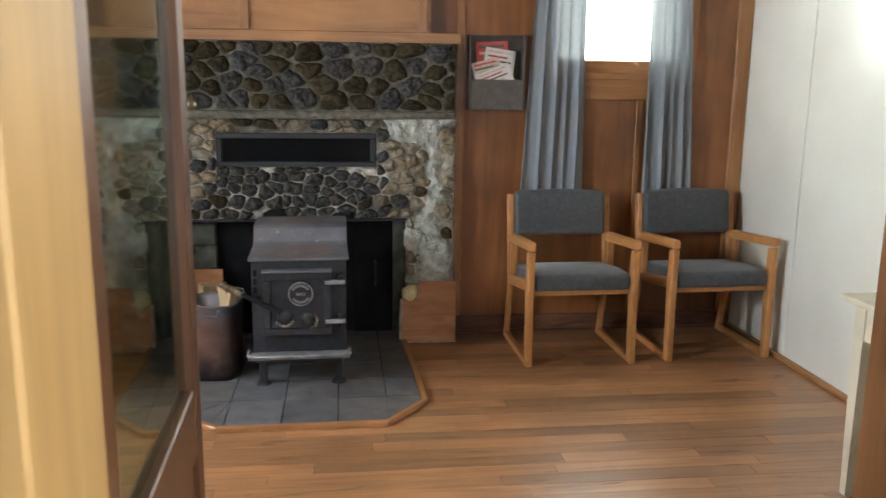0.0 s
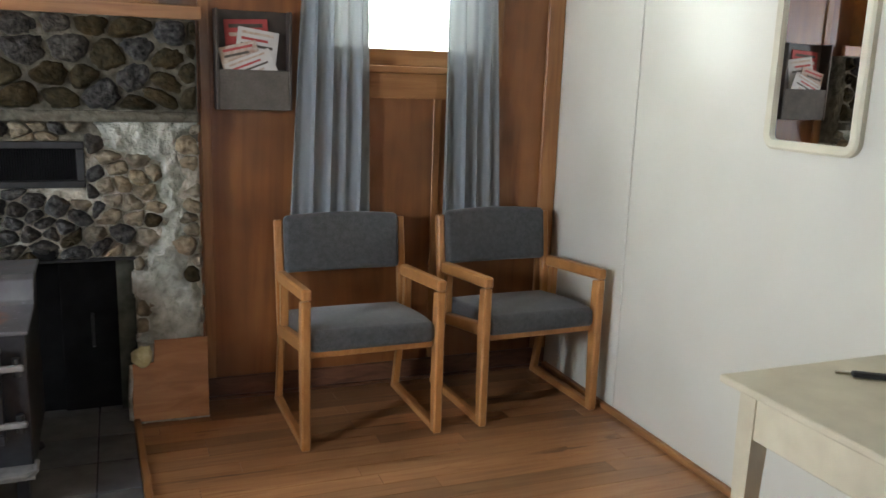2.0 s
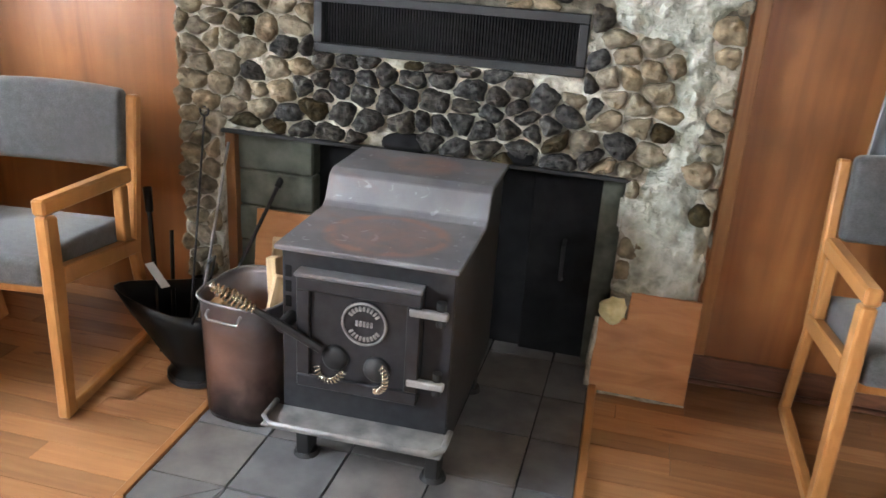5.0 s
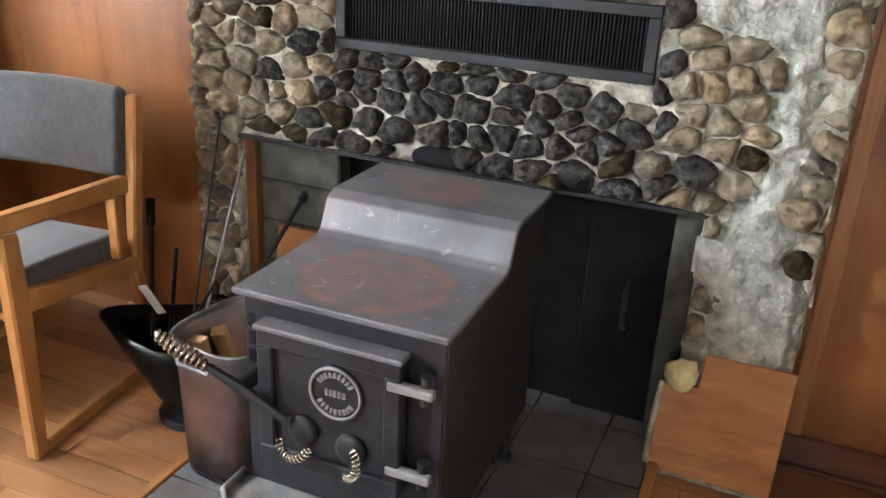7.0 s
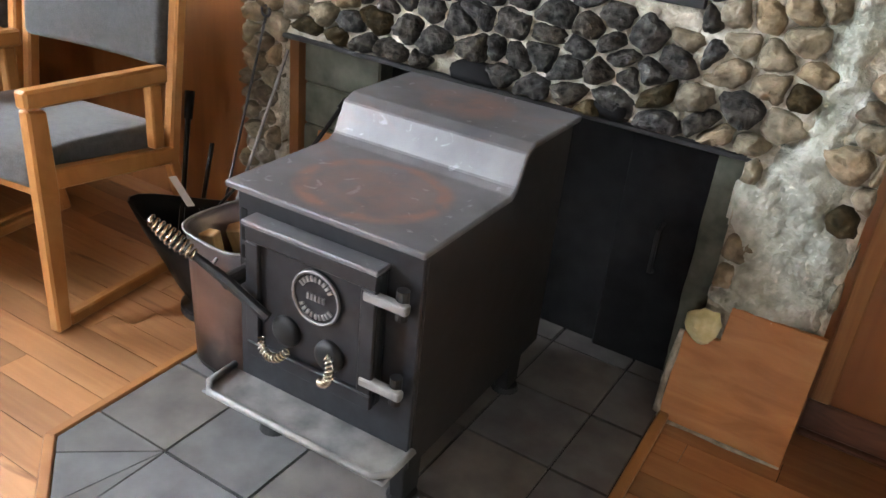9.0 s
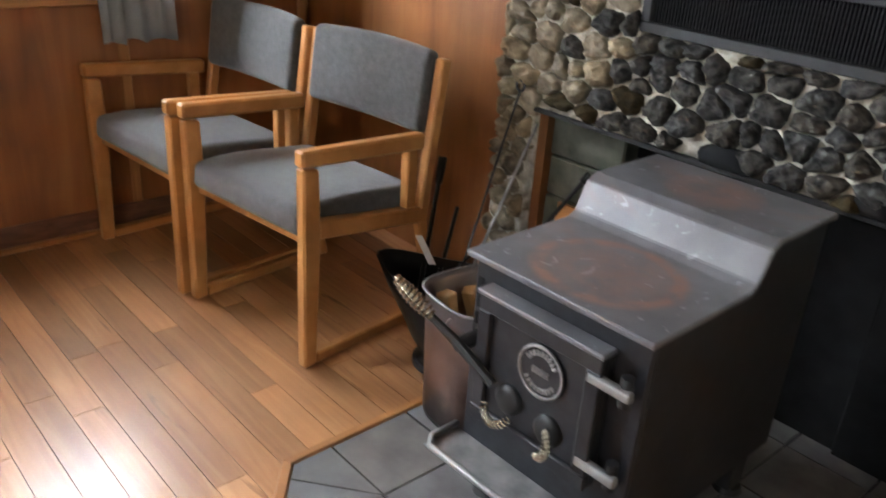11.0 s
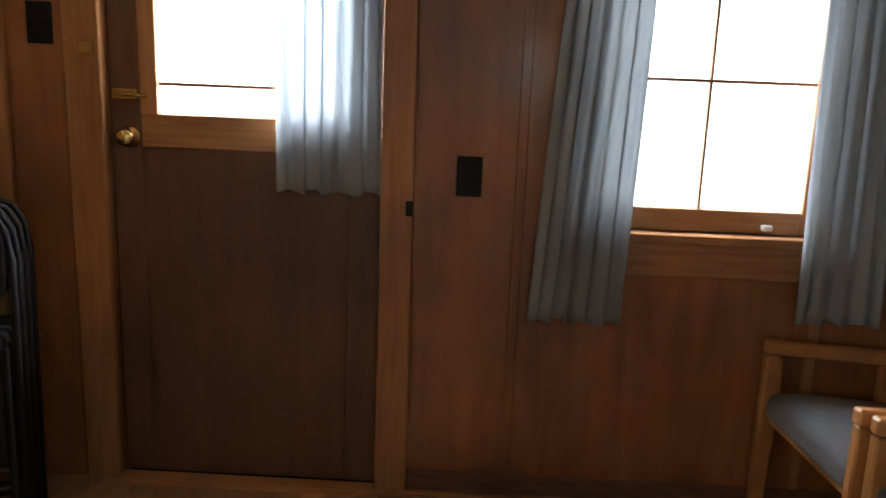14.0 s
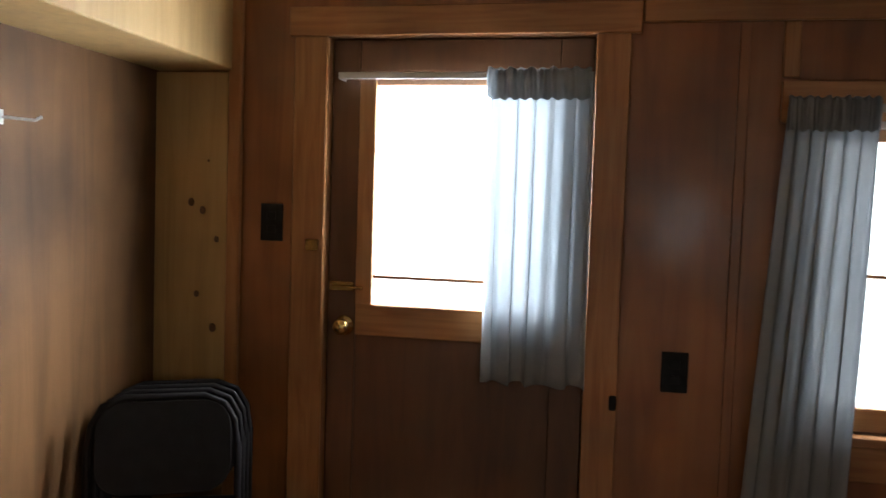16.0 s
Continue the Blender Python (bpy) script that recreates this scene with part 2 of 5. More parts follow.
SLATE = plain("slate_tile", (0.095, 0.094, 0.100), (0.19, 0.187, 0.195), 11, 0.5, 0.0, 0.3, 0.003, random_tint=0.25)
GROUT = plain("dark_grout", (0.03, 0.03, 0.034), (0.06, 0.06, 0.065), 30, 0.8)
MORTAR = plain("pale_mortar", (0.26, 0.235, 0.18), (0.64, 0.60, 0.50), 30, 0.92, 0.0, 1.0, 0.03, 10)
MORTAR_GRIMY = plain("smoke_grimed_mortar", (0.06, 0.053, 0.037), (0.18, 0.163, 0.12), 24, 0.92, 0.0, 0.9, 0.02, 8)
PATCH = plain("grey_cement_patch", (0.26, 0.27, 0.215), (0.58, 0.58, 0.51), 19, 0.92, 0.0, 1.0, 0.06, 10)
STONE_TAN = plain("tan_field_stone", (0.12, 0.10, 0.066), (0.38, 0.325, 0.24), 30, 0.92, 0.0, 1.0, 0.014, 8, random_tint=0.45)
STONE_BROWN = plain("brown_field_stone", (0.022, 0.018, 0.010), (0.072, 0.056, 0.030), 34, 0.92, 0.0, 1.0, 0.014, 8, random_tint=0.45)
STONE_SOOT = plain("sooty_field_stone", (0.008, 0.008, 0.009), (0.11, 0.106, 0.102), 46, 0.75, 0.0, 1.0, 0.014, 8, random_tint=0.3)
SOOT = plain("soot", (0.004, 0.004, 0.0045), (0.012, 0.012, 0.013), 15, 0.85)
FIREBRICK = plain("grimy_firebrick", (0.05, 0.053, 0.04), (0.13, 0.134, 0.105), 14, 0.85, 0.0, 0.6, 0.01)
FOAM = plain("yellow_foam", (0.55, 0.47, 0.22), (0.72, 0.65, 0.38), 40, 0.85, 0.0, 0.8, 0.01)
FABRIC = plain("slate_grey_upholstery", (0.052, 0.053, 0.053), (0.092, 0.094, 0.096), 260, 0.9, 0.0, 0.5, 0.002, sheen=0.25)
BLACKPLATE = plain("black_plastic", (0.008, 0.009, 0.01), (0.014, 0.015, 0.017), 40, 0.4)
FOLDMETAL = plain("brown_black_enamel_steel", (0.006, 0.005, 0.005), (0.012, 0.010, 0.010), 20, 0.62, 0.0, 0.05)
RODWHITE = plain("white_enamel", (0.66, 0.66, 0.64), (0.74, 0.74, 0.72), 30, 0.35, bumpy=0.0)
CEILM = plain("ceiling_board", (0.17, 0.095, 0.045), (0.24, 0.14, 0.07), 4, 0.7)
RACKM = plain("dark_rack_wood", (0.045, 0.034, 0.026), (0.08, 0.062, 0.048), 18, 0.5)
RACKCLOTH = plain("grey_brown_rack_front", (0.10, 0.085, 0.068), (0.13, 0.11, 0.09), 120, 0.8)
PAPER = plain("paper", (0.66, 0.63, 0.58), (0.8, 0.78, 0.74), 12, 0.7, bumpy=0.05)
REDPAPER = plain("red_print", (0.45, 0.05, 0.05), (0.6, 0.1, 0.09), 12, 0.6, bumpy=0.0)
TANPAPER = plain("printed_paper", (0.45, 0.28, 0.2), (0.7, 0.62, 0.52), 45, 0.7, bumpy=0.0)
GRASS = plain("shaded_grass", (0.05, 0.09, 0.02), (0.10, 0.15, 0.04), 3, 0.9)

MIRROR, _n, _l, _b = material("mirror_silver")
_b.inputs["Base Color"].default_value, _b.inputs["Metallic"].default_value, _b.inputs["Roughness"].default_value = (0.9, 0.9, 0.88, 1), 1.0, 0.02
for _m in (SOOT, STONE_SOOT, STONE_BROWN, FIREBRICK, FOLDMETAL, BLACKPLATE, GROUT, HODM, PLY_DULL):
    _m.node_tree.nodes["Principled BSDF"].inputs["Specular IOR Level"].default_value = 0.15
GLASS, _n, _l, _b = material("window_glass")
_b.inputs["Base Color"].default_value, _b.inputs["Roughness"].default_value = (0.97, 1, 0.98, 1), 0.01
_b.inputs["Transmission Weight"].default_value, _b.inputs["IOR"].default_value = 1.0, 1.45

# the dark green stands in for greenery reflected in the open door's pane
GREEN_REFLECTION, _n, _l, _b = material("painted_green_reflection_glass")
_b.inputs["Base Color"].default_value, _b.inputs["Roughness"].default_value = (0.42, 0.58, 0.47, 1), 0.02
_b.inputs["Transmission Weight"].default_value, _b.inputs["IOR"].default_value = 1.0, 1.5

CURTAIN, nodes, links, bsdf = material("blue_grey_striped_cotton")
wave = nodes.new("ShaderNodeTexWave")
wave.inputs["Scale"].default_value, wave.inputs["Distortion"].default_value = 1.0, 0.0
uvm = nodes.new("ShaderNodeUVMap")
wmp = nodes.new("ShaderNodeMapping")
wmp.inputs["Scale"].default_value = (24, 0, 0)
links.new(uvm.outputs["UV"], wmp.inputs["Vector"])
links.new(wmp.outputs["Vector"], wave.inputs["Vector"])
cr = ramp(nodes, [(0.35, (0.125, 0.152, 0.168)), (0.65, (0.47, 0.50, 0.53))])
links.new(wave.outputs["Fac"], cr.inputs["Fac"])
links.new(cr.outputs["Color"], bsdf.inputs["Base Color"])
bsdf.inputs["Roughness"].default_value = 0.9
trans = nodes.new("ShaderNodeBsdfTranslucent")
links.new(cr.outputs["Color"], trans.inputs["Color"])
mixs = nodes.new("ShaderNodeMixShader")
mixs.inputs[0].default_value = 0.25
links.new(bsdf.outputs[0], mixs.inputs[1])
links.new(trans.outputs[0], mixs.inputs[2])
weave = nodes.new("ShaderNodeBsdfTransparent")
mixw = nodes.new("ShaderNodeMixShader")
mixw.inputs[0].default_value = 0.095
links.new(mixs.outputs[0], mixw.inputs[1])
links.new(weave.outputs[0], mixw.inputs[2])
links.new(mixw.outputs[0], nodes["Material Output"].inputs["Surface"])

# ---- mesh helpers ----


def finish(name, bm, mat, smooth=False):
    bmesh.ops.recalc_face_normals(bm, faces=bm.faces[:])
    me = bpy.data.meshes.new(name)
    bm.to_mesh(me)
    bm.free()
    for mt in (mat if isinstance(mat, (list, tuple)) else [mat]):
        me.materials.append(mt)
    if smooth:
        for p in me.polygons:
            p.use_smooth = True
    return me


def part(name, bm, mat, parent=None, label="", smooth=False):
    ob = new(name, finish(name, bm, mat, smooth))
    if parent is not None:
        ob.parent = parent
    if label:
        tagged(ob, label)
    return ob


def thing(name, label, category, m=None, group="", kind=""):
    ob = new(name)
    if m is not None:
        ob.matrix_basis = m
    return tagged(ob, label, category, group, kind)


def slab(bm, x0, x1, y0, y1, z0, z1, bevel=0.0, segs=1, turn=None):
    """A box, its edges bevelled, added to bm."""
    tmp = bmesh.new()
    bmesh.ops.create_cube(tmp, size=1)
    for v in tmp.verts:
        v.co = Vector(((x0 + x1) / 2 + v.co.x * (x1 - x0), (y0 + y1) / 2 + v.co.y * (y1 - y0), (z0 + z1) / 2 + v.co.z * (z1 - z0)))
    if bevel:
        bmesh.ops.bevel(tmp, geom=tmp.edges[:], offset=bevel, segments=segs, affect="EDGES", profile=0.5)
    if turn is not None:
        bmesh.ops.transform(tmp, matrix=turn, verts=tmp.verts[:])
    me = bpy.data.meshes.new("tmp")
    tmp.to_mesh(me)
    tmp.free()
    bm.from_mesh(me)
    bpy.data.meshes.remove(me)
    return bm


def box(x0, x1, y0, y1, z0, z1, bevel=0.003, segs=1, turn=None):
    return slab(bmesh.new(), x0, x1, y0, y1, z0, z1, bevel, segs, turn)


def prism(points, axis, a0, a1, bevel=0.0):
    """A flat outline pushed along an axis: 'x' takes (y, z), 'y' takes (x, z), 'z' takes (x, y)."""
    bm = bmesh.new()

    def at(p, a):
        return {"x": (a, p[0], p[1]), "y": (p[0], a, p[1]), "z": (p[0], p[1], a)}[axis]
    lo = [bm.verts.new(at(p, a0)) for p in points]
    hi = [bm.verts.new(at(p, a1)) for p in points]
    bm.faces.new(lo)
    bm.faces.new(hi[::-1])
    n = len(points)
    for i in range(n):
        bm.faces.new((lo[i], lo[(i + 1) % n], hi[(i + 1) % n], hi[i]))
    bmesh.ops.recalc_face_normals(bm, faces=bm.faces[:])
    if bevel:
        bmesh.ops.bevel(bm, geom=bm.edges[:], offset=bevel, segments=1, affect="EDGES")
    return bm


def tube(points, radius, sides=8, bm=None, closed=False):
    """A round bar along points; radius may be a list."""
    bm = bm or bmesh.new()
    pts = [Vector(p) for p in points]
    rings = []
    n = len(pts)
    up = Vector((0.13, 0.21, 0.97))
    for i, p in enumerate(pts):
        d = (pts[(i + 1) % n] - pts[i - 1]) if closed else (pts[min(i + 1, n - 1)] - pts[max(i - 1, 0)])
        d.normalize()
        a = d.cross(up)
        if a.length < 1e-3:
            a = d.cross(Vector((1, 0, 0)))
        a.normalize()
        b = d.cross(a)
        r = radius[i] if isinstance(radius, (list, tuple)) else radius
        rings.append([bm.verts.new(p + (a * math.cos(k * 2 * math.pi / sides) + b * math.sin(k * 2 * math.pi / sides)) * r) for k in range(sides)])
    for i in range(n if closed else n - 1):
        r0, r1 = rings[i], rings[(i + 1) % n]
        for k in range(sides):
            bm.faces.new((r0[k], r0[(k + 1) % sides], r1[(k + 1) % sides], r1[k]))
    if not closed:
        bm.faces.new(rings[0][::-1])
        bm.faces.new(rings[-1])
    return bm


def spring(p, q, r0, r1, turns, wire):
    """A coil spring from p to q that narrows from r0 to r1."""
    p, q = Vector(p), Vector(q)
    d = (q - p).normalized()
    a = d.cross(Vector((0.2, 0.9, 0.3))).normalized()
    b = d.cross(a)
    pts = []
    for i in range(turns * 10 + 1):
        f = i / (turns * 10)
        r = (r0 + (r1 - r0) * f) * (0.65 + 0.6 * math.sin(math.pi * min(f * 1.1, 1)))
        t = i * 2 * math.pi / 10
        pts.append(p.lerp(q, f) + a * math.cos(t) * r + b * math.sin(t) * r)
    return tube(pts, wire, 5)


def lathe(profile, sides=28, squash=(1, 1)):
    """A turned shape from (radius, z) pairs, open where the profile is."""
    bm = bmesh.new()
    rings = [[bm.verts.new((r * squash[0] * math.cos(k * 2 * math.pi / sides), r * squash[1] * math.sin(k * 2 * math.pi / sides), z)) for k in range(sides)] for r, z in profile]
    for r0, r1 in zip(rings, rings[1:]):
        for k in range(sides):
            bm.faces.new((r0[k], r0[(k + 1) % sides], r1[(k + 1) % sides], r1[k]))
    if profile[0][0] > 0.001:
        bm.faces.new(rings[0][::-1])
    if profile[-1][0] > 0.001:
        bm.faces.new(rings[-1])
    bmesh.ops.remove_doubles(bm, verts=bm.verts[:], dist=0.0005)
    return bm


def structure(name, bm, mat, label, category):
    return tagged(part(name, bm, mat), label, category, kind="structure")


# ---- the room's shell ----
WX, EX, NY, NL, SY, TOP = -2.41, 2.26, 5.58, 5.49, 1.70, 2.44
JOIN = -1.05   # where the chimney divides the north wall

bm = bmesh.new()
WIN_Y0, WIN_Y1, WIN_Z0, WIN_Z1 = 3.93, 4.69, 0.985, 1.945
DO_Y0, DO_Y1, DO_Z1 = 2.35, 3.26, 2.225
slab(bm, WX - 0.14, WX, SY - 0.14, DO_Y0, 0, TOP)
slab(bm, WX - 0.14, WX, DO_Y0, DO_Y1, DO_Z1, TOP)
slab(bm, WX - 0.14, WX, DO_Y1, WIN_Y0, 0, TOP)
slab(bm, WX - 0.14, WX, WIN_Y0, WIN_Y1, 0, WIN_Z0)
slab(bm, WX - 0.14, WX, WIN_Y0, WIN_Y1, WIN_Z1, TOP)
slab(bm, WX - 0.14, WX, WIN_Y1, NY + 0.14, 0, TOP)
structure("wall_west", bm, PLY, "brown stained plywood wall with a door and a window", "wall")

NW_X0, NW_X1, NW_Z0, NW_Z1 = 1.08, 1.86, 1.50, 2.14
bm = bmesh.new()
slab(bm, 0.40, NW_X0, NY, NY + 0.14, 0, TOP)
slab(bm, NW_X0, NW_X1, NY, NY + 0.14, 0, NW_Z0)
slab(bm, NW_X0, NW_X1, NY, NY + 0.14, NW_Z1, TOP)
slab(bm, NW_X1, EX + 0.14, NY, NY + 0.14, 0, TOP)
structure("wall_north_1", bm, PLY, "orange-brown stained plywood wall with a window", "wall")
bm = bmesh.new()
slab(bm, WX, JOIN, NL, NL + 0.12, 0, TOP)
structure("wall_north_2", bm, PLY_GLOSS, "glossy stained plywood wall beside the stone chimney", "wall")
bm = bmesh.new()
slab(bm, JOIN, 0.40, NY - 0.10, NY + 0.02, 1.60, TOP)
structure("wall_north_3", bm, PLY_EAST_GRAIN, "varnished board panels above the chimney stonework", "wall")
structure("wall_east", box(EX, EX + 0.14, SY - 0.12, NY + 0.14, 0, TOP, 0), WHITE, "white glossy painted panel wall", "wall")

# the south wall, with the doorway walked through, and an added unseen entry window
DW_X0, DW_X1, DW_Z = -0.40, 0.795, 2.08
RY1 = 2.10   # room side of the thicker wall beyond the doorway
SW_X0, SW_X1, SW_Z0, SW_Z1 = 0.28, 1.20, 1.0, 2.05
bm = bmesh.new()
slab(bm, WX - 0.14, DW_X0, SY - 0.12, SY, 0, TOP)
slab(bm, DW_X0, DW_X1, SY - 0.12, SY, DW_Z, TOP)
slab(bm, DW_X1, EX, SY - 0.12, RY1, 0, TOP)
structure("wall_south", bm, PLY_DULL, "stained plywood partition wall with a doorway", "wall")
# unseen entry walls, added to box in the space behind the doorway
bm = bmesh.new()
slab(bm, WX - 0.14, SW_X0, SY - 2.5, SY - 2.36, 0, TOP)
slab(bm, SW_X0, SW_X1, SY - 2.5, SY - 2.36, 0, SW_Z0)
slab(bm, SW_X0, SW_X1, SY - 2.5, SY - 2.36, SW_Z1, TOP)
slab(bm, SW_X1, 1.38, SY - 2.5, SY - 2.36, 0, TOP)
structure("wall_entry", bm, PINE, "unseen pine board entry wall with an assumed window", "wall")
bm = bmesh.new()
slab(bm, 1.26, 1.38, SY - 2.36, 0.10, 0, TOP)
slab(bm, 1.26, 1.38, 0.10, 1.00, 0, 1.05)
slab(bm, 1.26, 1.38, 0.10, 1.00, 1.95, TOP)
slab(bm, 1.26, 1.38, 1.00, SY - 0.12, 0, TOP)
structure("wall_entry_2", bm, PINE, "unseen pine board entry wall with an assumed window", "wall")
structure("wall_entry_side", box(WX - 0.14, WX, SY - 2.36, SY - 0.14, 0, TOP, 0), PINE, "unseen pine board side wall of the entry", "wall")
bm = bmesh.new()
slab(bm, WX - 0.14, EX + 0.14, SY - 0.12, NY + 0.14, TOP, TOP + 0.1)
slab(bm, WX - 0.14, 1.38, SY - 2.5, SY - 0.12, TOP, TOP + 0.1)
structure("ceiling", bm, CEILM, "plain board ceiling", "ceiling")
structure("soffit", box(WX, DW_X0 - 0.2, SY, 2.0, 2.11, TOP, 0.004), PINE, "boxed pine soffit under the ceiling", "soffit")
structure("pine_board", box(WX, WX + 0.018, SY, 1.985, 0, 2.105, 0.004), PINE, "knotty pine board in the corner", "board")
structure("corner_strip_south", box(WX, WX + 0.03, 1.987, 2.035, 0, TOP, 0.004), TRIM, "brown corner strip", "trim")
structure("ground", box(-60, 60, -60, 60, -0.5, -0.4, 0), GRASS, "shaded grass outside the cabin", "ground")

for ky, kz, kr in ((1.845, 1.64, 0.016), (1.89, 1.612, 0.015), (1.87, 1.31, 0.013), (1.945, 1.51, 0.012), (1.935, 1.19, 0.017), (1.91, 1.79, 0.005)):
    kb = tagged(part("pine_knot", lathe([(0.0, 0.0035), (kr * 0.6, 0.003), (kr, 0.0)], 16, (1.0, 0.85)), KNOT, None, "", True), "dark round knot in the pine board", "knot", "pine knots", "structure")
    kb.matrix_basis = pose(WX + 0.0175, ky, kz, 0, 90, 0)

# trims: battens, rails, bases
def trim(name, b, mat, label="stained fir trim strip"):
    structure(name, box(*b, 0.004), mat, label, "trim")


trim("trim_door_left", (WX, WX + 0.022, DO_Y0 - 0.12, DO_Y0, 0, DO_Z1), TRIM, "flat fir door casing")
trim("trim_door_right", (WX, WX + 0.024, DO_Y1, DO_Y1 + 0.11, 0, DO_Z1), TRIM, "lighter flat fir door casing")
trim("trim_door_head", (WX, WX + 0.026, DO_Y0 - 0.14, DO_Y1 + 0.14, DO_Z1, DO_Z1 + 0.10), TRIM_H, "flat fir door head casing")
trim("trim_rail_west", (WX, WX + 0.02, DO_Y1 + 0.145, NL, 2.26, 2.33), TRIM_H)
trim("trim_batten_west", (WX, WX + 0.015, 3.83, 3.88, 2.085, 2.26), TRIM)
trim("trim_batten_west_2", (WX, WX + 0.008, 4.70, 4.74, 0.09, 0.83), TRIM)
trim("trim_seam_west", (WX, WX + 0.004, 3.70, 3.735, 0.09, 2.26), PLY)
trim("trim_corner_west", (WX, WX + 0.02, NL - 0.05, NL - 0.005, 0, TOP), TRIM)
trim("trim_corner_east", (EX - 0.09, EX - 0.003, NY - 0.022, NY - 0.002, 0.1, TOP), TRIM)
trim("trim_batten_north", (1.60, 1.64, NY - 0.008, NY, 0.1, 1.40), TRIM)
trim("trim_batten_north_2", (0.555, 0.60, NY - 0.012, NY, 0.1, TOP), TRIM)
trim("baseboard_west", (WX, WX + 0.014, DO_Y1 + 0.112, NL, 0.018, 0.095), BASEWOOD, "dark brown baseboard")
trim("shoe_west", (WX, WX + 0.032, DO_Y1 + 0.02, NL, 0, 0.018), TRIM_H, "pale quarter-round strip at the floor")
trim("threshold", (WX - 0.02, WX + 0.05, DO_Y0, DO_Y1 + 0.02, 0, 0.02), TRIM_H, "worn wooden door threshold")
trim("baseboard_north", (0.55, EX - 0.003, NY - 0.016, NY, 0.014, 0.10), BASEWOOD, "dark brown baseboard")
trim("shoe_north", (0.55, EX - 0.003, NY - 0.03, NY, 0, 0.014), BASEWOOD, "thin floor strip")
trim("shoe_east", (EX - 0.025, EX, RY1, NY - 0.03, 0, 0.028), TRIM_H, "orange quarter-round strip at the floor")
trim("trim_seam_east", (EX - 0.006, EX, 4.91, 4.945, 0.03, TOP), WHITE, "white batten over the panel seam")
trim("trim_mantel_rail", (JOIN, 0.56, NY - 0.125, NY - 0.10, 1.645, 1.70), TRIM_H, "brown rail above the stonework")
trim("trim_panel_post", (-0.60, -0.55, NY - 0.118, NY - 0.10, 1.70, TOP), TRIM)
trim("trim_panel_post_2", (0.33, 0.38, NY - 0.118, NY - 0.10, 1.70, TOP), TRIM)
trim("jamb_left", (DW_X0 - 0.06, DW_X0 + 0.085, SY - 0.16, SY + 0.03, 0, DW_Z), PINE, "golden pine door jamb")
trim("jamb_right", (DW_X1 - 0.03, DW_X1 + 0.07, SY - 0.16, RY1 + 0.03, 0, DW_Z), TRIM, "golden pine door jamb")
trim("jamb_head", (DW_X0 + 0.085, DW_X1 - 0.03, SY - 0.16, SY + 0.03, DW_Z - 0.03, DW_Z), PINE, "pine door head")


def window(name, label, axis, a0, a1, z0, z1, wall, inward, bars, apron=True):
    """A wooden sash in a wall; axis 'y' runs along the west wall, 'x' along the north or south wall."""
    w = thing(name, label, "window", kind="structure")

    def b(p0, p1, d0, d1, q0, q1, bevel=0.003):
        lo, hi = sorted((wall + inward * d0, wall + inward * d1))
        return box(lo, hi, p0, p1, q0, q1, bevel) if axis == "y" else box(p0, p1, lo, hi, q0, q1, bevel)
    for s0, s1 in ((a0, a0 + 0.045), (a1 - 0.045, a1)):
        part("stile", b(s0, s1, -0.075, -0.035, z0, z1), TRIM, w)
    part("bottom_rail", b(a0 + 0.045, a1 - 0.045, -0.075, -0.036, z0, z0 + 0.075), TRIM_H, w)
    part("top_rail", b(a0 + 0.045, a1 - 0.045, -0.075, -0.036, z1 - 0.05, z1), TRIM_H, w)
    mid, mz = (a0 + a1) / 2, (z0 + z1) / 2 + 0.01
    if bars:
        part("muntin", b(mid - 0.006, mid + 0.006, -0.068, -0.042, z0 + 0.075, z1 - 0.05, 0.002), TRIM, w)
        part("muntin", b(a0 + 0.045, a1 - 0.045, -0.067, -0.043, mz - 0.006, mz + 0.006, 0.002), TRIM_H, w)
    g = part("pane", b(a0 + 0.045, a1 - 0.045, -0.057, -0.053, z0 + 0.075, z1 - 0.05, 0), GLASS, w)
    g.visible_shadow = False
    if apron:
        part("sill", b(a0 - 0.06, a1 + 0.06, -0.03, 0.045, z0 - 0.03, z0), TRIM_H, w)
        part("apron", b(a0 - 0.05, a1 + 0.05, 0.0, 0.02, z0 - 0.145, z0 - 0.03), TRIM_H, w)
        part("head_casing", b(a0 - 0.10, a1 + 0.10, 0.0, 0.024, z1, z1 + 0.13), TRIM_H, w)
        for s0, s1 in ((a0 - 0.075, a0), (a1, a1 + 0.075)):
            part("side_casing", b(s0, s1, 0.0, 0.018, z0, z1), TRIM, w)
    return w


win = window("window_1", "wooden four-pane window with a pine sill", "y", WIN_Y0, WIN_Y1, WIN_Z0, WIN_Z1, WX, 1, True)
part("latch", box(WX - 0.034, WX - 0.012, 4.515, 4.55, WIN_Z0 + 0.012, WIN_Z0 + 0.034, 0.004), RODWHITE, win, "small white sash latch")
window("window_2", "small wooden window with a pine sill", "x", NW_X0, NW_X1, NW_Z0, NW_Z1, NY, -1, False)
# made-up opening for the added fill lamp south of the doorway
window("window_3_unseen", "assumed unseen window in the entry wall", "x", SW_X0, SW_X1, SW_Z0, SW_Z1, SY - 2.36, 1, False)
# assumed window out of view, placed to light the jamb but not the chimney
window("window_4_unseen", "assumed unseen entry window beside the door jamb", "y", 0.10, 1.00, 1.05, 1.95, 1.26, -1, False)

# ---- outer door ----
door = thing("door_1", "dark brown wooden outer door with a large window, closed", "door", kind="structure")
DX = WX - 0.03
part("stile", box(DX - 0.04, DX, DO_Y0 + 0.004, DO_Y0 + 0.105, 0.02, DO_Z1 - 0.004), DOORWOOD, door)
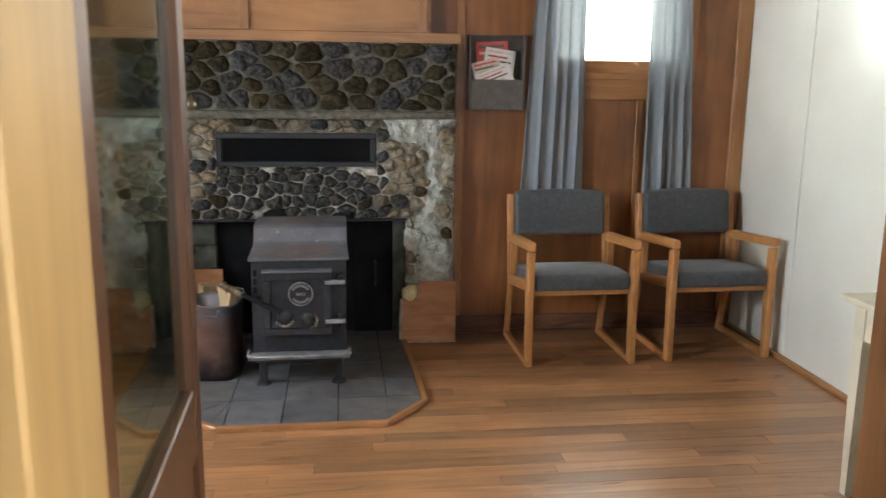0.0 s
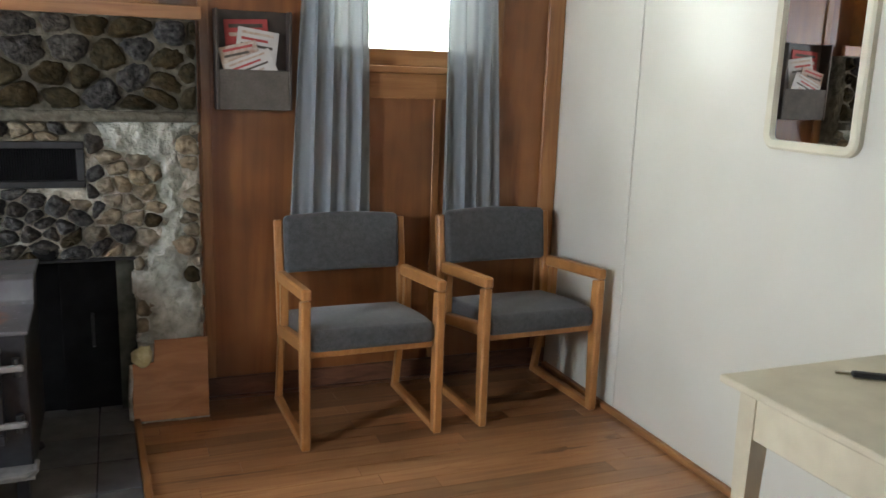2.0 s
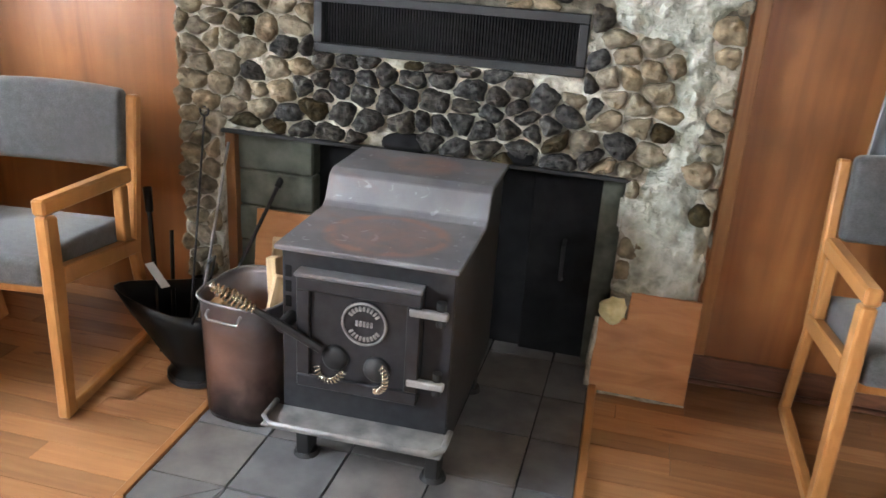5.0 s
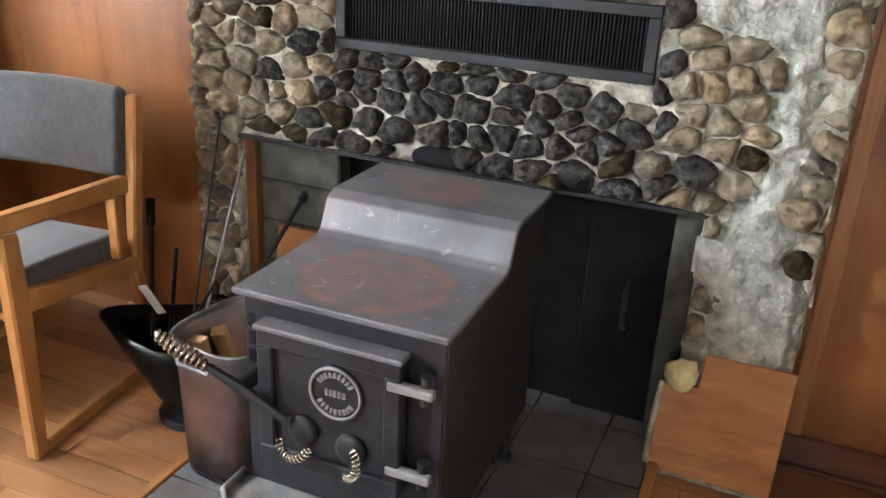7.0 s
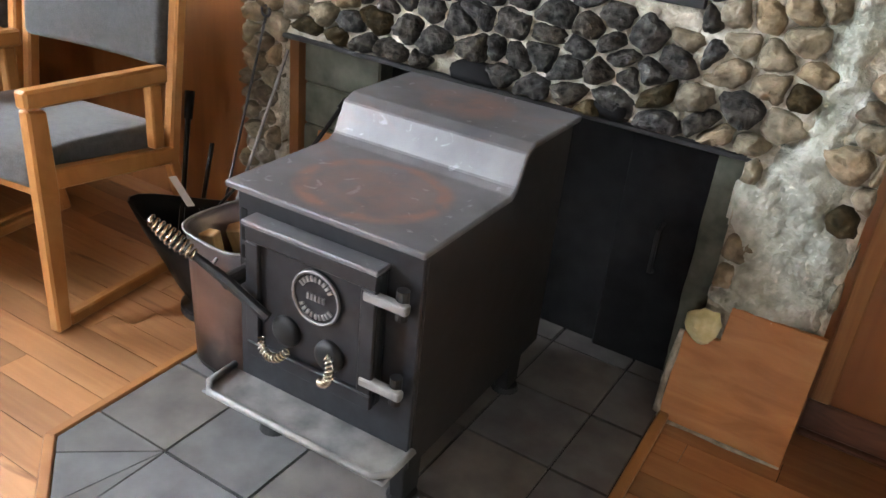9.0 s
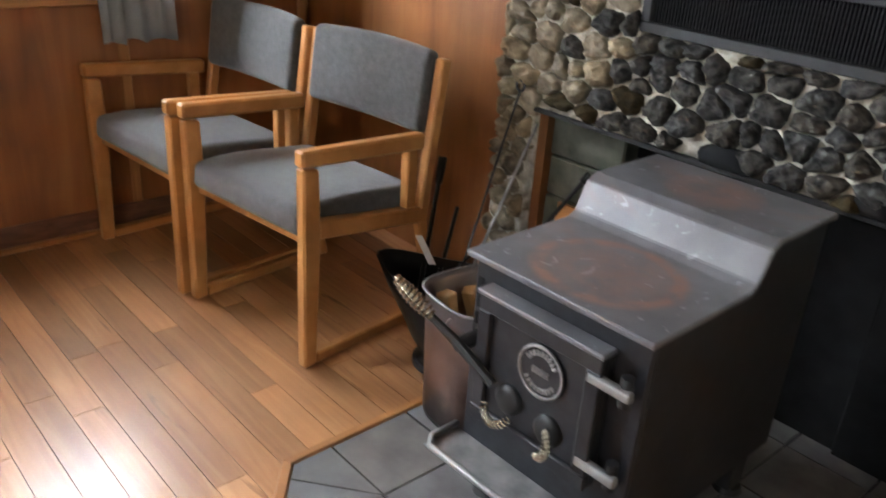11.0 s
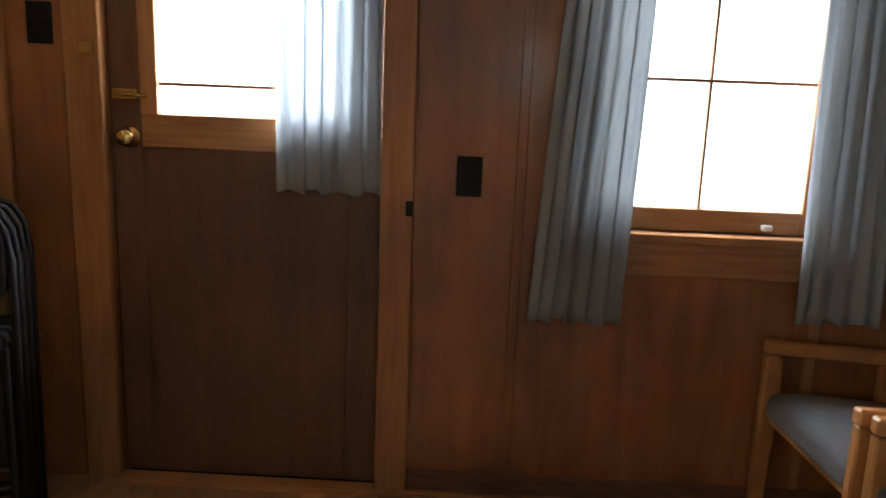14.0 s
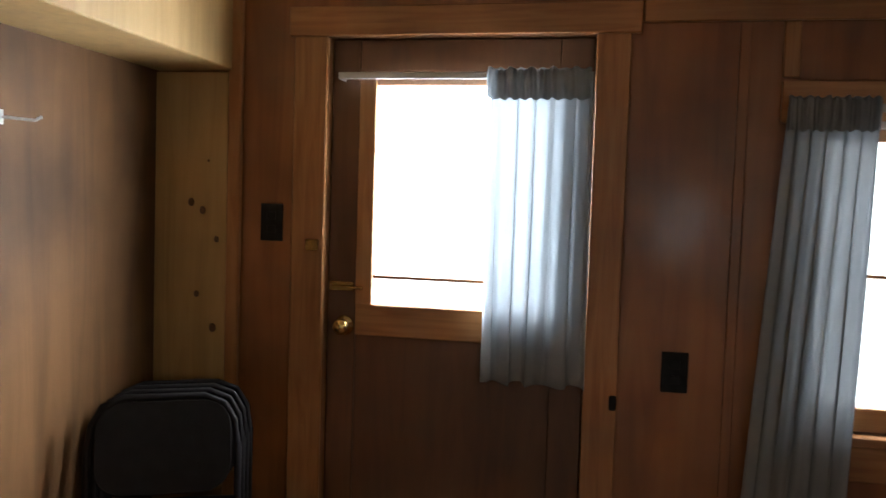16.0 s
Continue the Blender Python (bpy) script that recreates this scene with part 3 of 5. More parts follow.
part("stile", box(DX - 0.04, DX, DO_Y1 - 0.115, DO_Y1 - 0.004, 0.02, DO_Z1 - 0.004), DOORWOOD, door)
part("top_rail", box(DX - 0.04, DX - 0.001, DO_Y0 + 0.105, DO_Y1 - 0.115, 2.11, DO_Z1 - 0.004), DOORWOOD, door)
part("lock_rail", box(DX - 0.04, DX - 0.001, DO_Y0 + 0.105, DO_Y1 - 0.115, 1.19, 1.30), TRIM_H, door)
part("bottom_rail", box(DX - 0.04, DX - 0.001, DO_Y0 + 0.105, DO_Y1 - 0.115, 0.02, 0.26), DOORWOOD, door)
part("panel", box(DX - 0.03, DX - 0.012, DO_Y0 + 0.10, DO_Y1 - 0.11, 0.25, 1.2, 0), DOORWOOD, door)
part("glazing_stop", box(DX - 0.032, DX + 0.006, DO_Y0 + 0.105, DO_Y0 + 0.165, 1.30, 2.11), TRIM, door, "orange-brown glazing stop")
part("glazing_stop", box(DX - 0.032, DX - 0.004, DO_Y0 + 0.165, DO_Y1 - 0.115, 2.065, 2.11), TRIM_H, door, "orange-brown glazing stop")
part("muntin", box(DX - 0.03, DX - 0.010, DO_Y0 + 0.165, DO_Y1 - 0.115, 1.392, 1.404, 0.002), TRIM_H, door)
pane = part("pane", box(DX - 0.024, DX - 0.020, DO_Y0 + 0.15, DO_Y1 - 0.115, 1.30, 2.075, 0), GLASS, door)
pane.visible_shadow = False
knob = lathe([(0.0, 0.062), (0.018, 0.060), (0.028, 0.048), (0.027, 0.036), (0.012, 0.026), (0.012, 0.010), (0.034, 0.008), (0.036, 0.0)], 24)
for b in ((DO_Y0, DO_Y0 + 0.03, 0.0, DO_Z1), (DO_Y1 - 0.03, DO_Y1, 0.0, DO_Z1), (DO_Y0 + 0.03, DO_Y1 - 0.03, DO_Z1 - 0.03, DO_Z1), (DO_Y0 + 0.03, DO_Y1 - 0.03, 0.0, 0.045)):
    part("door_stop", box(DX - 0.062, DX - 0.041, *b, 0), DOORWOOD, door)
kn = part("knob", knob, BRASS, door, "round brass knob", True)
kn.matrix_basis = pose(DX, 2.417, 1.222, 0, 90, 0)
bolt = part("bolt", box(DX, DX + 0.012, 2.36, 2.45, 1.345, 1.378), BRASS, door, "small brass barrel bolt")
bm = tube([(DX + 0.018, 2.37, 1.362), (DX + 0.018, 2.485, 1.358)], 0.006, 8)
part("bolt_bar", bm, BRASS, bolt)
tagged(part("strike_plate", box(WX + 0.022, WX + 0.030, 2.285, 2.335, 1.485, 1.525), BRASS), "small worn brass strike plate on the casing", "plate")
tagged(part("casing_knot_plate", box(WX + 0.024, WX + 0.03, 3.345, 3.369, 1.005, 1.055, 0.004), BLACKPLATE), "small dark catch on the door casing", "catch")


def switch(y, z):
    w = thing("switch_plate", "black plastic wall plate on the wooden wall", "wall plate", pose(WX, y, z), "black wall plates")
    part("plate", box(0.0, 0.008, -0.042, 0.042, -0.066, 0.066, 0.004, 2), BLACKPLATE, w)
    for dz in (-0.024, 0.024):
        part("insert", box(0.008, 0.011, -0.017, 0.017, dz - 0.014, dz + 0.014, 0.002), BLACKPLATE, w)


switch(2.15, 1.578)
switch(3.549, 1.141)

# ---- curtains ----


def curtain(label, axis, wall, inward, top, foot, z0, z1, folds, rod=True, header=0.09):
    c = thing("curtain", label, "curtain", group="blue-grey curtains")
    bm = bmesh.new()
    uv = bm.loops.layers.uv.new("UVMap")
    nu, nz = folds * 12, 26
    grid = []
    width = (foot[1] - foot[0]) * 1.8
    for j in range(nz + 1):
        f = j / nz
        z = z1 + (z0 - z1) * f
        row = []
        for i in range(nu + 1):
            s = i / nu
            a = (top[0] + (top[1] - top[0]) * s) * (1 - f) + (foot[0] + (foot[1] - foot[0]) * s) * f
            amp = 0.007 + 0.013 * min(1.0, f * 2.2)
            ph = s * folds * 2 * math.pi + 1.1 * math.sin(4.1 * s + 1.4 * f + top[0]) + 0.5 * math.sin(9 * s + top[1])
            amp *= 0.75 + 0.5 * noise.noise(Vector((s * 4, f * 1.5, top[0] * 9)))
            d = 0.06 + amp * (math.sin(ph) + 0.35 * math.sin(2.3 * ph + 1 + f))
            a += 0.010 * math.sin(ph * 1.0 + 1.2)
            zz = z + (0.008 * math.sin(ph * 0.7) if j == nz else 0)
            p = (wall + inward * d, a, zz) if axis == "y" else (a, wall + inward * d, zz)
            row.append(bm.verts.new(p))
        grid.append(row)
    for j in range(nz):
        for i in range(nu):
            fc = bm.faces.new((grid[j][i], grid[j][i + 1], grid[j + 1][i + 1], grid[j + 1][i]))
            for lp, (ii, jj) in zip(fc.loops, ((i, j), (i + 1, j), (i + 1, j + 1), (i, j + 1))):
                lp[uv].uv = (ii / nu * width * 10, jj / nz)
    ob = part("cloth", bm, CURTAIN, c, "", True)
    md = ob.modifiers.new("thickness", "SOLIDIFY")
    md.thickness = 0.0015
    if header:
        bm = bmesh.new()
        rows = []
        uv = bm.loops.layers.uv.new("UVMap")
        for j, (dz, dd) in enumerate(((0.012, 0.0), (0.0, 0.012), (-header * 0.5, 0.014), (-header, 0.008))):
            rows.append([])
            for i in range(nu + 1):
                s = i / nu
                ph = s * folds * 2 * math.pi + 0.6 * math.sin(3 * s)
                d = 0.07 + dd + 0.012 * math.sin(ph) + 0.006 * math.sin(3.1 * ph)
                a = top[0] - 0.004 + (top[1] - top[0] + 0.008) * s
                zz = z1 + dz + 0.004 * math.sin(ph * 1.9)
                rows[-1].append(bm.verts.new((wall + inward * d, a, zz) if axis == "y" else (a, wall + inward * d, zz)))
        for j in range(3):
            for i in range(nu):
                fc = bm.faces.new((rows[j][i], rows[j][i + 1], rows[j + 1][i + 1], rows[j + 1][i]))
                for lp, ii in zip(fc.loops, (i, i + 1, i + 1, i)):
                    lp[uv].uv = (ii / nu * width * 10, 0)
        ob = part("header", bm, CURTAIN, c, "gathered rod pocket", True)
        md = ob.modifiers.new("thickness", "SOLIDIFY")
        md.thickness = 0.004
    return c


def rod(name, axis, wall, inward, a0, a1, z, label):
    r = thing(name, label, "curtain rod")
    d = wall + inward * 0.062
    e = wall + inward * 0.002

    def b(p0, p1, q0, q1, z0, z1):
        lo, hi = sorted((q0, q1))
        return box(lo, hi, p0, p1, z0, z1, 0.003) if axis == "y" else box(p0, p1, lo, hi, z0, z1, 0.003)
    part("bar", b(a0, a1, d - 0.004, d + 0.004, z - 0.012, z + 0.012), RODWHITE, r)
    for a in (a0, a1 - 0.012):
        part("bracket", b(a, a + 0.012, e, d - inward * 0.004, z - 0.012, z + 0.012), RODWHITE, r)
    return r


curtain("blue-grey striped cotton curtain pulled open on the outer door", "y", DX, 1, (2.915, 3.245), (2.915, 3.255), 1.07, 2.10, 5)
rod("curtain_rod", "y", DX, 1, 2.395, 3.25, 2.088, "flat white curtain rod on the outer door")
curtain("long blue-grey striped curtain beside the four-pane window", "y", WX + 0.02, 1, (3.84, 4.09), (3.76, 4.05), 0.685, 2.005, 5)
curtain("short blue-grey striped curtain at the window's corner side", "y", WX + 0.02, 1, (4.60, 4.83), (4.625, 4.885), 0.72, 2.005, 4)
rod("curtain_rod", "y", WX + 0.02, 1, 3.85, 4.84, 1.985, "flat white double curtain rod over the window")
rod("curtain_rod", "y", WX + 0.005, 1, 3.87, 4.82, 1.935, "flat white inner curtain rod")
curtain("blue-grey curtain hanging down behind a chair", "x", NY - 0.015, -1, (0.99, 1.26), (0.905, 1.275), 0.72, 2.2, 5)
curtain("blue-grey curtain hanging near the white wall", "x", NY - 0.015, -1, (1.63, 1.85), (1.62, 1.925), 0.72, 2.2, 4)
rod("curtain_rod", "x", NY - 0.02, -1, 0.97, 1.90, 2.185, "flat white curtain rod over the small window")

# ---- inner glazed door, standing open into the room ----
leaf = thing("glazed_door", "brown wooden inner door with a tall glass pane, standing open", "door", pose(-0.338, SY + 0.04, 0, 0, 0, 1.5))
LW = 0.63
part("stile", box(-0.02, 0.018, 0.0, 0.05, 0.012, 2.03), DOORWOOD, leaf)
part("stile", box(-0.02, 0.018, LW - 0.06, LW, 0.012, 2.03), DOORWOOD, leaf)
part("top_rail", box(-0.019, 0.017, 0.05, LW - 0.06, 1.93, 2.03), DOORWOOD, leaf)
part("middle_rail", box(-0.019, 0.017, 0.05, LW - 0.06, 0.80, 0.92), DOORWOOD, leaf)
part("lower_panel", box(-0.010, 0.008, 0.045, LW - 0.055, 0.17, 0.81, 0), DOORWOOD, leaf)
part("bottom_rail", box(-0.019, 0.017, 0.05, LW - 0.06, 0.012, 0.18), DOORWOOD, leaf)
part("pane", box(-0.003, 0.003, 0.045, LW - 0.055, 0.915, 1.935, 0), GREEN_REFLECTION, leaf)

# ---- chairs ----


def side_frame(x0, x1, chair):
    part("front_leg", prism([(0.0, 0.0), (0.045, 0.0), (0.062, 0.40), (0.055, 0.60), (0.0, 0.61)], "x", x0, x1, 0.006), OAK, chair)
    part("armrest", prism([(-0.004, 0.612), (0.46, 0.575), (0.46, 0.625), (-0.004, 0.658)], "x", x0 - 0.002, x1 + 0.002, 0.007), OAK, chair)
    part("seat_rail", prism([(0.056, 0.395), (0.47, 0.335), (0.47, 0.385), (0.056, 0.45)], "x", x0, x1, 0.005), OAK, chair)
    part("arm_post", prism([(0.395, 0.398), (0.435, 0.393), (0.435, 0.576), (0.395, 0.580)], "x", x0 + 0.002, x1 - 0.002, 0.004), OAK, chair)
    part("back_post", prism([(0.45, 0.33), (0.49, 0.33), (0.56, 0.83), (0.52, 0.835)], "x", x0 + 0.001, x1 - 0.001, 0.006), OAK, chair)
    part("back_leg", prism([(0.53, 0.0), (0.57, 0.0), (0.49, 0.345), (0.452, 0.345)], "x", x0 + 0.003, x1 - 0.003, 0.005), OAK, chair)
    part("runner", prism([(0.046, 0.0), (0.535, 0.0), (0.53, 0.035), (0.047, 0.035)], "x", x0 + 0.002, x1 - 0.002, 0.005), OAK, chair)


def cushion(x0, x1, y0, y1, z0, z1, puff, cuts=5):
    """A padded block with rounded rims and a slight crown."""
    bm = box(x0, x1, y0, y1, z0, z1, 0.022, 4)
    bmesh.ops.subdivide_edges(bm, edges=[e for e in bm.edges if e.calc_length() > 0.1], cuts=cuts, use_grid_fill=True)
    cx, cy, cz = (x0 + x1) / 2, (y0 + y1) / 2, (z0 + z1) / 2
    for v in bm.verts:
        fx, fy, fz = (v.co.x - cx) / (x1 - x0) * 2, (v.co.y - cy) / (y1 - y0) * 2, (v.co.z - cz) / (z1 - z0) * 2
        if puff == "z":
            v.co.z += 0.014 * (1 - fx * fx) * (1 - fy * fy) * (1 if fz > 0 else 0)
            v.co.z -= 0.02 * max(0, -fy) ** 3 * (1 if fz > 0 else 0)
        else:
            v.co.y -= 0.012 * (1 - fx * fx) * (1 - fz * fz) * (1 if fy < 0 else 0)
            v.co.y += 0.028 * (1 - fx * fx)
            v.co.z += 0.012 * (1 - fx * fx) * (1 if fz > 0 else 0)
    return bm


def chair_at(label, m):
    c = thing("armchair", label, "chair", m, "upholstered oak armchairs")
    w = 0.295
    side_frame(-w, -w + 0.036, c)
    side_frame(w - 0.036, w, c)
    bm = cushion(-w + 0.037, w - 0.037, 0.008, 0.47, -0.012, 0.088, "z")
    bmesh.ops.transform(bm, matrix=pose(0, 0, 0.412, -6, 0, 0), verts=bm.verts[:])
    part("seat", bm, FABRIC, c, "grey upholstered seat pad", True)
    part("front_rail", box(-w + 0.037, w - 0.037, 0.03, 0.055, 0.372, 0.405, 0.004), OAK, c)
    part("rear_stretcher", box(-w + 0.034, w - 0.034, 0.46, 0.48, 0.34, 0.37, 0.004), OAK, c)
    bm = cushion(-w + 0.037, w - 0.037, -0.03, 0.03, -0.115, 0.13, "y")
    bmesh.ops.transform(bm, matrix=pose(0, 0.505, 0.722, -8, 0, 0), verts=bm.verts[:])
    part("backrest", bm, FABRIC, c, "grey upholstered back pad", True)
    return c


first = chair_at("oak armchair with grey upholstered seat and back, beside the chimney", pose(1.142, 4.925, 0, 0, 0, 1))
for lab, m in (("oak armchair with grey upholstery, standing by the white wall", pose(1.905, 4.945, 0, 0, 0, 2)),
               ("oak armchair with grey upholstery, standing beside the ash bucket", pose(-1.455, 4.65, 0, 0, 0, 7)),
               ("oak armchair with grey upholstery, in the corner under the window", pose(-2.062, 4.57, 0, 0, 0, 5))):
    tagged(copy_thing(first, m), lab)

# ---- table ----
table = thing("side_table", "cream painted wooden table with tapered legs against the white wall", "table")
TX0, TX1, TY0, TY1, TZ = 1.645, 2.235, 2.55, 3.555, 0.735
part("tabletop", box(TX0, TX1, TY0, TY1, TZ - 0.022, TZ, 0.006, 2), CREAM, table)
for a in (box(TX0 + 0.045, TX1 - 0.03, TY1 - 0.07, TY1 - 0.045, TZ - 0.15, TZ - 0.022), box(TX0 + 0.045, TX1 - 0.03, TY0 + 0.045, TY0 + 0.07, TZ - 0.15, TZ - 0.022),
          box(TX0 + 0.045, TX0 + 0.07, TY0 + 0.07, TY1 - 0.07, TZ - 0.15, TZ - 0.022), box(TX1 - 0.055, TX1 - 0.03, TY0 + 0.07, TY1 - 0.07, TZ - 0.15, TZ - 0.022)):
    part("apron", a, CREAM, table)
for lx, sx in ((TX0 + 0.04, 1), (TX1 - 0.025, -1)):
    for ly, sy in ((TY1 - 0.04, -1), (TY0 + 0.04, 1)):
        bm = bmesh.new()
        lo = [bm.verts.new((lx + sx * a, ly + sy * b, 0)) for a, b in ((0.01, 0.01), (0.04, 0.01), (0.04, 0.04), (0.01, 0.04))]
        mid = [bm.verts.new((lx + sx * a, ly + sy * b, TZ - 0.17)) for a, b in ((0, 0), (0.055, 0), (0.055, 0.055), (0, 0.055))]
        hi = [bm.verts.new((lx + sx * a, ly + sy * b, TZ - 0.023)) for a, b in ((0, 0), (0.055, 0), (0.055, 0.055), (0, 0.055))]
        bm.faces.new(lo)
        bm.faces.new(hi)
        for r0, r1 in ((lo, mid), (mid, hi)):
            for k in range(4):
                bm.faces.new((r0[k], r0[(k + 1) % 4], r1[(k + 1) % 4], r1[k]))
        part("leg", bm, CREAM, table)
pen = thing("pocket_tool", "slim dark metal tool lying on the cream table", "tool", pose(2.03, 3.40, TZ, 0, 0, -35))
part("body", box(-0.07, 0.07, -0.012, 0.012, 0.0, 0.014, 0.004), IRON, pen)
part("tip", box(-0.11, -0.07, -0.006, 0.006, 0.003, 0.010, 0.002), CHROME, pen)

# ---- mirror on the white wall ----
mir = thing("wall_mirror", "wall mirror with a rounded ivory frame", "mirror")
MY0, MY1, MZ0, MZ1 = 3.755, 4.145, 1.262, 1.83


def rounded(y0, y1, z0, z1, r, n=6):
    pts = []
    for cy, cz, a0 in ((y1 - r, z1 - r, 0), (y0 + r, z1 - r, 90), (y0 + r, z0 + r, 180), (y1 - r, z0 + r, 270)):
        for k in range(n + 1):
            a = radians(a0 + 90 * k / n)
            pts.append((cy + r * math.cos(a), cz + r * math.sin(a)))
    return pts


outer, inner = rounded(MY0, MY1, MZ0, MZ1, 0.05), rounded(MY0 + 0.032, MY1 - 0.032, MZ0 + 0.032, MZ1 - 0.032, 0.02)
bm = bmesh.new()
loops = [[bm.verts.new((x, p[0], p[1])) for p in ring] for x, ring in ((EX - 0.001, outer), (EX - 0.020, outer), (EX - 0.026, rounded(MY0 + 0.008, MY1 - 0.008, MZ0 + 0.008, MZ1 - 0.008, 0.044)), (EX - 0.024, inner), (EX - 0.010, inner))]
for r0, r1 in zip(loops, loops[1:]):
    for k in range(len(r0)):
        bm.faces.new((r0[k], r0[(k + 1) % len(r0)], r1[(k + 1) % len(r0)], r1[k]))
part("frame", bm, MIRFRAME, mir, "rounded ivory frame")
part("mirror_glass", prism(rounded(MY0 + 0.028, MY1 - 0.028, MZ0 + 0.028, MZ1 - 0.028, 0.02), "x", EX - 0.012, EX - 0.006), MIRROR, mir, "silvered mirror glass")

# ---- magazine rack on the north wall ----
rack = thing("wall_rack", "dark wooden wall rack half full of papers", "rack")
RX0, RX1, RZ0, RZ1, RY = 0.613, 0.925, 1.295, 1.70, NY - 0.012
part("back_board", box(RX0, RX1, RY - 0.010, RY - 0.001, RZ0, RZ1), RACKM, rack)
part("side_board", box(RX0, RX0 + 0.012, RY - 0.085, RY - 0.010, RZ0, RZ1), RACKM, rack)
part("side_board", box(RX1 - 0.012, RX1, RY - 0.085, RY - 0.010, RZ0, RZ1), RACKM, rack)
part("front_pocket", box(RX0 + 0.012, RX1 - 0.012, RY - 0.083, RY - 0.073, RZ0, RZ0 + 0.165), RACKCLOTH, rack, "grey-brown front pocket")
part("bottom_board", box(RX0 + 0.012, RX1 - 0.012, RY - 0.073, RY - 0.010, RZ0, RZ0 + 0.012), RACKM, rack)
for nm, lab, mt, b, rot in (("magazine", "folded white newspaper in the wall rack", PAPER, (0.70, 0.87, 1.47, 1.625), 8),
                            ("magazine", "printed tan leaflet in the wall rack", TANPAPER, (0.64, 0.80, 1.42, 1.565), -14),
                            ("magazine", "red booklet in the wall rack", REDPAPER, (0.66, 0.84, 1.45, 1.665), -3),
                            ("magazine", "white leaflet in the wall rack", PAPER, (0.66, 0.86, 1.40, 1.52), -22)):
    k = {"folded white newspaper in the wall rack": 0, "printed tan leaflet in the wall rack": 1, "red booklet in the wall rack": 2, "white leaflet in the wall rack": 3}[lab]
    cx, cz = (b[0] + b[1]) / 2, (b[2] + b[3]) / 2
    bm = box(-(b[1] - b[0]) / 2, (b[1] - b[0]) / 2, -0.004, 0.004, -(b[3] - b[2]) / 2, (b[3] - b[2]) / 2, 0.002)
    ob = part("magazine", bm, mt)
    ob.matrix_basis = pose(cx, RY - (0.045, 0.058, 0.028, 0.066)[k], cz, -6, rot, 0)
    tagged(ob, lab, "magazine", "papers in the wall rack")
    hw, hh = (b[1] - b[0]) / 2, (b[3] - b[2]) / 2
    for q in range(4):
        zz = hh * (0.75 - 0.32 * q)
        part("printed_block", box(-hw * 0.8, hw * (0.75 - 0.25 * (q % 2)), -0.0052, -0.0042, zz - hh * 0.07, zz + hh * 0.07, 0), (TANPAPER, REDPAPER, RACKCLOTH)[(q + k) % 3], ob)

# ---- chimney ----
FY = 5.46                       # face of the stonework
CX0, CX1, CZ1 = -1.225, 0.535, 1.645
OX0, OX1, OZ = -1.085, 0.27, 0.70   # fire opening
VX0, VX1, VZ0, VZ1 = -0.745, 0.105, 0.985, 1.165
chim = thing("chimney_breast", "field stone chimney breast with pale mortar and a low fire opening", "fireplace", kind="structure")


def rough_face(x0, x1, z0, z1, y, depth, step, amp, seed):
    """A lumpy slab facing the room."""
    bm = bmesh.new()
    nx, nz = max(2, int((x1 - x0) / step)), max(2, int((z1 - z0) / step))
    g = [[bm.verts.new((x0 + (x1 - x0) * i / nx, y + amp * noise.noise(Vector((x0 + i * step * 9, seed, j * step * 9))) + amp * 0.5 * noise.noise(Vector((i * step * 31, seed + 4, j * step * 31))), z0 + (z1 - z0) * j / nz)) for i in range(nx + 1)] for j in range(nz + 1)]
    for j in range(nz):
        for i in range(nx):
            bm.faces.new((g[j][i], g[j][i + 1], g[j + 1][i + 1], g[j + 1][i]))
    rim = [e for e in bm.edges if e.is_boundary]
    ex = bmesh.ops.extrude_edge_only(bm, edges=rim)
    for v in [e for e in ex["geom"] if isinstance(e, bmesh.types.BMVert)]:
        v.co.y = y + depth
    return bm


for nm, b in (("mortar_bed", (CX0, CX1, VZ1, CZ1)), ("mortar_bed", (CX0, VX0, OZ, VZ1)), ("mortar_bed", (VX1, CX1, OZ, VZ1)), ("mortar_bed", (VX0, VX1, OZ, VZ0)),
              ("mortar_bed", (CX0, OX0, 0.0, OZ)), ("mortar_bed", (OX1, CX1, 0.0, OZ))):
    part(nm, rough_face(*b, FY - 0.002, 0.16, 0.014, 0.016, b[0] * 3 + b[2]), MORTAR_GRIMY if b[2] == VZ1 else MORTAR, chim, "", True)
# ledge between the upper and the lower stonework
bm = rough_face(CX0 - 0.02, CX1, 1.245, 1.285, FY - 0.05, 0.05, 0.02, 0.012, 9)
part("ledge", bm, MORTAR_GRIMY, chim, "narrow cement ledge", True)
# cement patch trowelled over the stones, ragged at its rim


def patch_depth(x, z):
    """How far the cement stands off the stonework; below zero where there is none."""
    if z > 1.245 or z < 0.33:
        return -1.0
    wob = 0.030 * noise.noise(Vector((x * 9, 2.0, z * 9))) + 0.022 * noise.noise(Vector((x * 27, 7.0, z * 27)))
    lo = 0.36 - 0.20 * max(0.0, min(1.0, (z - 1.09) / 0.06)) - 0.075 * max(0.0, min(1.0, (0.76 - z) / 0.12))
    hi = 0.475 + 0.06 * max(0.0, min(1.0, (0.60 - z) / 0.08)) + 0.06 * max(0.0, min(1.0, (z - 1.19) / 0.03))
    return min(x - lo, hi - x) + wob


bm = bmesh.new()
step, cols, rows_n = 0.008, 52, 116
grid = {}
